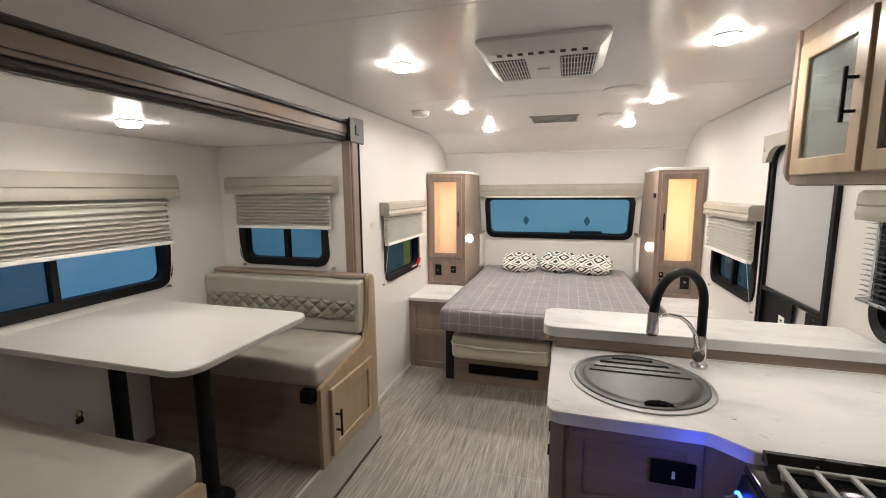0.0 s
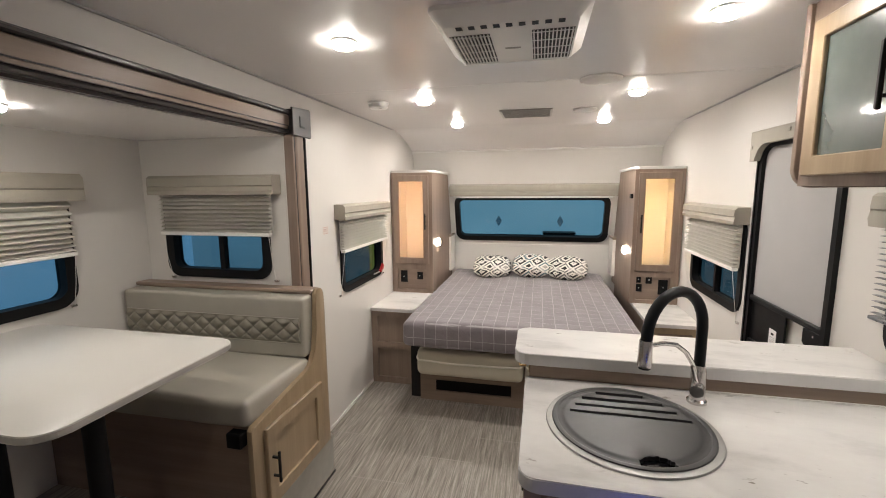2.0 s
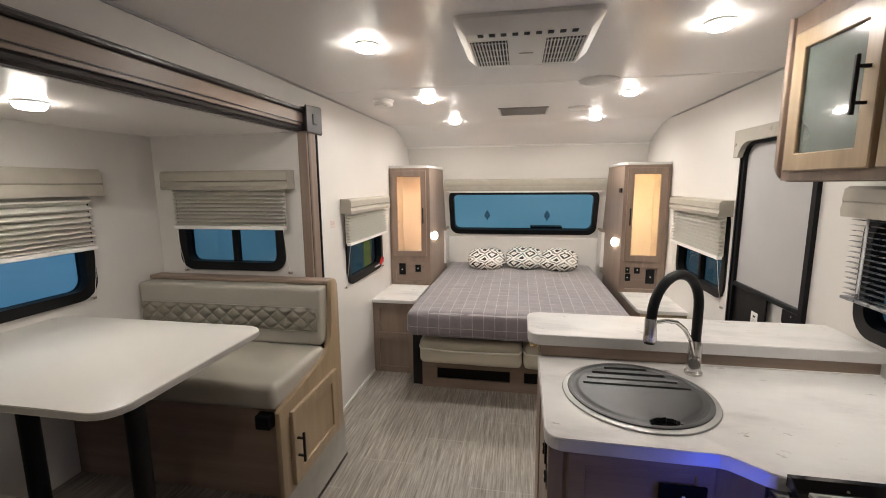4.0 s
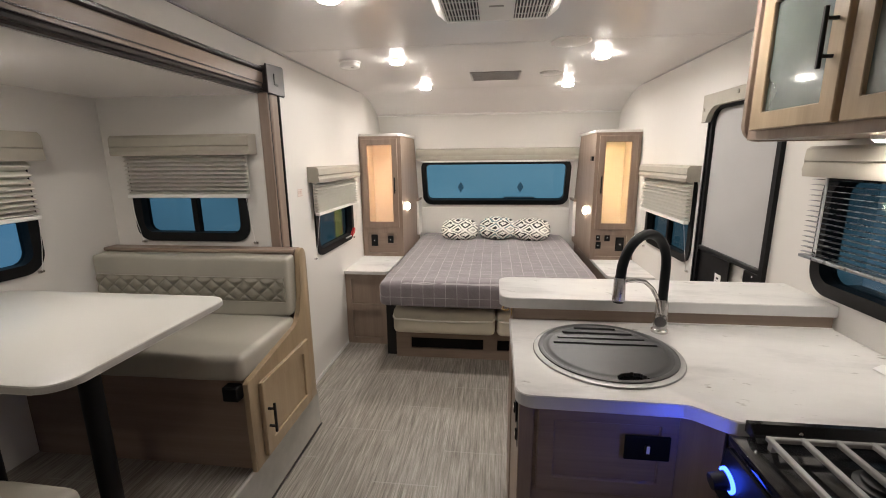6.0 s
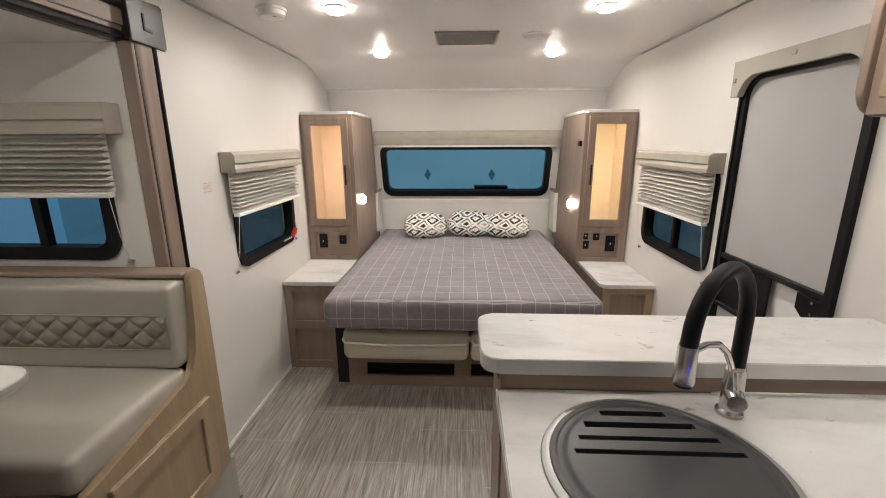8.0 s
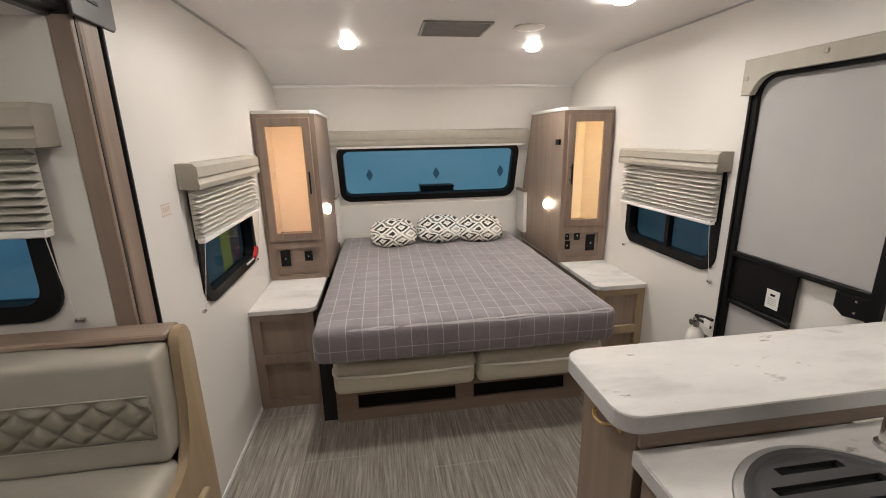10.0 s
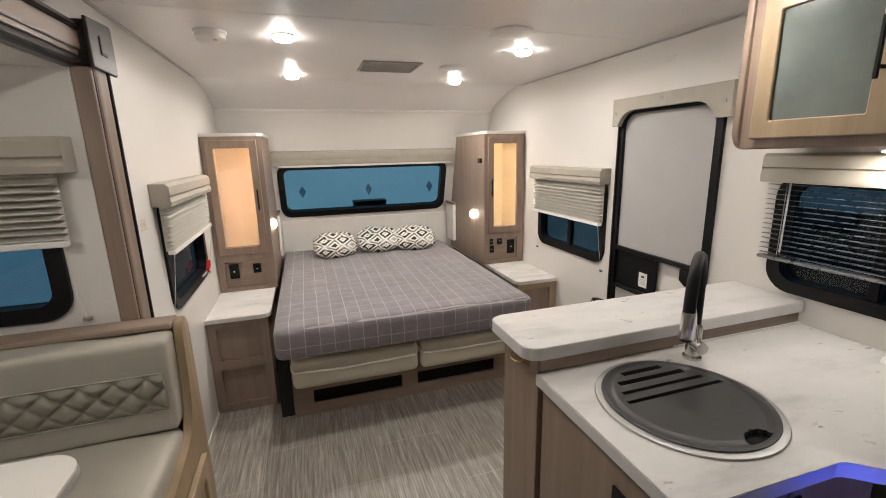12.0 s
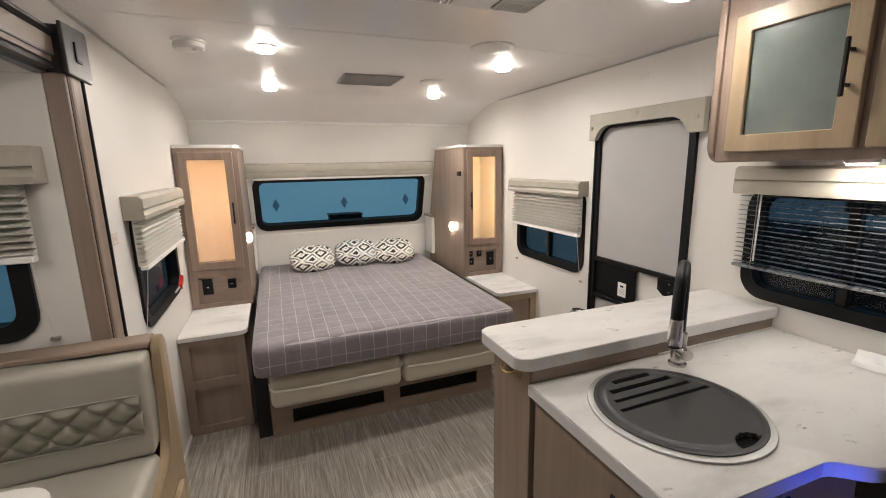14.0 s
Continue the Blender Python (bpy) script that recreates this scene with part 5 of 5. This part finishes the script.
TZ = 0.94
tab = thing("dinette_table", -1.55, 1.31, SLF, "white laminate dinette table on two black posts", "table")
part("tabletop", slab(rrect(-2.02, -1.055, 0.982, 1.638, 0.07, 8), "xy", TZ - 0.022, TZ, 0.003), TABLETOP, tab, "", True)
part("edge_band", ring(rrect(-2.0215, -1.0535, 0.9805, 1.6395, 0.0715, 8), rrect(-2.0202, -1.0548, 0.9818, 1.6382, 0.0702, 8), "xy", TZ - 0.019, TZ - 0.004), TABLEEDGE, tab, "grey edge band")
for x in (-1.345, -1.80):
    leg = part("leg", turned([(0.031, SLF + 0.03), (0.031, TZ - 0.05), (0.030, TZ - 0.05)], x, 1.31, 20), BLACKMET, tab, "black metal post", True)
    part("foot_flange", turned([(0.085, SLF + 0.001), (0.085, SLF + 0.006), (0.045, SLF + 0.020), (0.037, SLF + 0.055)], x, 1.31, 28), BLACKMET, leg, "", True)
    part("top_flange", turned([(0.040, TZ - 0.07), (0.085, TZ - 0.03), (0.085, TZ - 0.0225)], x, 1.31, 28), BLACKMET, leg, "", True)
hook = thing("cord_clip", -2.02, 1.285, 0.46, "small brass and dark clip on the slide wall", "clip")
part("ring", mapped(tube([(0.012 * math.cos(a * 0.7), 0.006, 0.014 * math.sin(a * 0.7)) for a in range(10)], 0.004, 6), lambda u, n, z: (SLX + n + 0.002, 1.285 + u, 0.505 + z)), BRASS, hook)
part("block", box(SLX + 0.0005, SLX + 0.012, 1.270, 1.300, 0.462, 0.488, bevel=0.003), BLACK, hook)

# ---- ceiling fittings ----


def ceiling_lamp(x, y, z):
    c = thing("ceiling_lamp", x, y, z - 0.022, "round white ceiling lamp, lit", "lamp", "ceiling lamps")
    part("rim", turned([(0.047, z - 0.0003), (0.047, z - 0.003), (0.043, z - 0.007), (0.035, z - 0.008)], x, y, 32), WHITE, c, "", True)
    part("lens", turned([(0.0415, z - 0.0072), (0.0405, z - 0.014), (0.037, z - 0.0195), (0.031, z - 0.0230), (0.022, z - 0.0245)], x, y, 28), LENS, c, "glowing frosted lens", True)


for lx, ly in CEILING_LAMPS:
    ceiling_lamp(lx, ly, CEIL)
ceiling_lamp(*SLIDE_LAMP)

ac = thing("air_conditioner", -0.075, 1.75, 1.945, "white ceiling air conditioner with two louvred grilles", "air conditioner")
AX0, AX1, AY0, AY1, AZ = -0.300, 0.152, 1.548, 2.01, 1.945
bm = bmesh.new()
lowp = rrect(AX0 + 0.035, AX1 - 0.035, AY0 + 0.04, AY1 - 0.035, 0.02, 4)
highp = rrect(AX0, AX1, AY0, AY1, 0.03, 4)
a = [bm.verts.new((x, y, CEIL - 0.0005)) for x, y in highp]
a1 = [bm.verts.new((x, y, CEIL - 0.012)) for x, y in highp]
b = [bm.verts.new((x, y, AZ)) for x, y in lowp]
n = len(a)
for p, q in ((a, a1), (a1, b)):
    for i in range(n):
        bm.faces.new((p[i], p[(i + 1) % n], q[(i + 1) % n], q[i]))
bm.faces.new(b)
bm.faces.new(a[::-1])
part("shell", bm, WHITE, ac, "", True)
for side in (-1, 1):
    cx = (AX0 + AX1) / 2
    xa, xb = (AX0 + 0.042, cx - 0.062) if side < 0 else (cx + 0.062, AX1 - 0.042)
    gr = part("grille", box(xa, xb, AY0 + 0.12, AY1 - 0.06, AZ - 0.0015, AZ - 0.0002), BLACK, ac, "dark louvred grille")
    for i in range(11):
        x = xa + (xb - xa) * (i + 0.5) / 11
        part("louvre", box(x - 0.0019, x + 0.0019, AY0 + 0.118, AY1 - 0.058, AZ - 0.007, AZ - 0.0016), WHITE, gr)
    for i in range(5):
        y = AY0 + 0.12 + (AY1 - AY0 - 0.18) * i / 4
        part("louvre", box(xa - 0.002, xb + 0.002, y - 0.003, y + 0.003, AZ - 0.008, AZ - 0.0072), WHITE, gr)
for i in range(9):
    x = (AX0 + AX1) / 2 + (i - 4) * 0.036
    part("air_slot", box(x - 0.009, x + 0.009, AY0 + 0.050, AY0 + 0.075, AZ - 0.0015, AZ - 0.0002), BLACK, ac)
part("badge", box(-0.10, -0.05, AY0 + 0.26, AY0 + 0.272, AZ - 0.0015, AZ - 0.0002), GREYPRINT, ac, "small grey badge")

vent = thing("ceiling_vent", -0.08, 3.33, CEIL - 0.012, "grey rectangular return-air grille in the ceiling", "vent")
part("frame", ring(rrect(-0.245, 0.092, 3.192, 3.485, 0.006, 2), rrect(-0.232, 0.079, 3.205, 3.472, 0.004, 2), "xy", CEIL - 0.008, CEIL - 0.0005), VENTGREY, vent)
part("backing", box(-0.233, 0.080, 3.204, 3.473, CEIL - 0.003, CEIL - 0.001), VENTGREY, vent)
for i in range(16):
    y = 3.21 + 0.258 * (i + 0.5) / 16
    part("slat", box(-0.232, 0.079, y - 0.005, y + 0.003, CEIL - 0.0065, CEIL - 0.0035), VENTGREY, vent)
for k, (x, y, r) in enumerate(((0.287, 2.50, 0.095), (0.295, 3.29, 0.075))):
    sp = thing("ceiling_speaker", x, y, CEIL - 0.02, "round white ceiling speaker", "speaker", "ceiling speakers")
    part("rim", turned([(r, CEIL - 0.0005), (r, CEIL - 0.006), (r - 0.015, CEIL - 0.012), (r - 0.02, CEIL - 0.010)], x, y, 36), WHITE, sp, "", True)
    part("grille", turned([(r - 0.0195, CEIL - 0.011), (r * 0.4, CEIL - 0.015), (0.01, CEIL - 0.016)], x, y, 36), WHITE, sp, "", True)
sm = thing("smoke_detector", -0.912, 2.765, CEIL - 0.035, "round white smoke detector on the ceiling", "smoke detector")
part("base", turned([(0.062, CEIL - 0.0005), (0.062, CEIL - 0.010)], -0.912, 2.765, 32), WHITE, sm, "", True)
part("cover", turned([(0.056, CEIL - 0.0105), (0.056, CEIL - 0.028), (0.048, CEIL - 0.035)], -0.912, 2.765, 32), WHITE, sm, "", True)
part("button", add_disc(bmesh.new(), -0.892, 2.745, CEIL - 0.037, CEIL - 0.0352, 0.008), GREYPRINT, sm)

# ---- small things ----
sg = thing("exit_sign", LX0 + 0.001, 2.63, 1.235, "small faded red exit sticker on the wall", "sticker")
part("sheet", mapped(box(2.598, 2.662, 0.0005, 0.0012, 1.225, 1.27), ON_LEFT), STICKER, sg)
txt = bpy.data.curves.new("exit_text", "FONT")
txt.body, txt.size, txt.align_x, txt.align_y, txt.extrude = "EXIT", 0.024, "CENTER", "CENTER", 0.0001
tob = new("lettering", txt)
dg = bpy.context.evaluated_depsgraph_get()
tme = bpy.data.meshes.new_from_object(tob.evaluated_get(dg))
bpy.data.objects.remove(tob)
for where, mt, ow in (((LX0 + 0.0014, 2.63, 1.2475), PINKPRINT, sg),):
    bm = bmesh.new()
    bm.from_mesh(tme)
    bm.transform(pose(*where, 90, 0, 90))
    part("lettering", bm, mt, ow, "faded red letters")
for z in (1.229, 1.266):
    part("border", mapped(box(2.601, 2.659, 0.0012, 0.0015, z - 0.001, z + 0.001), ON_LEFT), PINKPRINT, sg)
sg2 = thing("exit_label", LX1, 2.41, 1.88, "small faint grey exit lettering above the door", "sticker")
bm = bmesh.new()
bm.from_mesh(tme)
bm.transform(pose(LX1 - 0.0008, 2.41, 1.895, 90, 0, -90) @ Matrix.Diagonal((1.2, 1.5, 1, 1)))
part("lettering", bm, FAINT, sg2)
pp = thing("paper_slip", 1.0, 1.40, CT, "crumpled white paper slip on the counter", "paper")
bm = bmesh.new()
gr = [[bm.verts.new((0.965 + 0.10 * i / 6, 1.32 + 0.10 * j / 5 + 0.03 * i / 6, CT + 0.002 + 0.012 * abs(noise.noise(Vector((i * 0.7, j * 0.6, 3)))) + 0.02 * max(0, i - 4) / 2)) for j in range(6)] for i in range(7)]
for i in range(6):
    for j in range(5):
        bm.faces.new((gr[i][j], gr[i + 1][j], gr[i + 1][j + 1], gr[i][j + 1]))
part("sheet", bm, PAPER, pp, "", True)
hk = thing("folding_bracket", -0.02, 1.815, 0.85, "polished brass folding bracket under the bar", "bracket")
part("plate", box(-0.0015, 0.0015, 1.77, 1.86, 0.85, 0.895, bevel=0.001), BRASS, hk)
part("loop", tube([(-0.012 - 0.022 * math.sin(radians(a)), 1.815 + 0.034 * math.cos(radians(a)), 0.872 - 0.010 * math.sin(radians(a))) for a in range(0, 181, 15)], 0.0045, 8), BRASS, hk, "", True)
EX, EY = 1.005, 2.775
fx = thing("fire_extinguisher", EX, EY, 0.20, "white fire extinguisher with nickel valve and black lever on the wall", "extinguisher")
part("bottle", turned([(0.034, 0.205), (0.040, 0.215), (0.040, 0.50), (0.036, 0.525), (0.024, 0.545), (0.014, 0.552)], EX, EY, 28), WHITE, fx, "white painted bottle", True)
part("label", turned([(0.0403, 0.30), (0.0406, 0.301), (0.0406, 0.42), (0.0403, 0.421)], EX, EY, 28, False), REDPL, fx, "red label band", True)
part("valve", turned([(0.013, 0.553), (0.013, 0.585), (0.017, 0.588), (0.017, 0.600), (0.010, 0.604)], EX, EY, 18), CHROME, fx, "nickel valve", True)
part("gauge", tube([(EX - 0.014, EY + 0.002, 0.578), (EX - 0.030, EY + 0.003, 0.578)], 0.015, 16), CHROME, fx, "nickel gauge", True)
part("carry_handle", tube([(EX, EY + 0.008, 0.590), (EX - 0.01, EY - 0.04, 0.600), (EX - 0.012, EY - 0.10, 0.592)], 0.007, 8), BLACKMET, fx, "black carry handle", True)
part("lever", tube([(EX, EY + 0.012, 0.605), (EX - 0.008, EY - 0.04, 0.622), (EX - 0.012, EY - 0.105, 0.632)], 0.007, 8), BLACKMET, fx, "black lever", True)
part("tag", box(EX - 0.024, EX - 0.021, EY - 0.105, EY - 0.07, 0.590, 0.628), PAPER, fx, "white paper tag")
part("bracket", box(EX + 0.0405, LX1 - 0.0005, EY - 0.025, EY + 0.025, 0.22, 0.50, bevel=0.003), BLACKMET, fx, "black wall bracket")
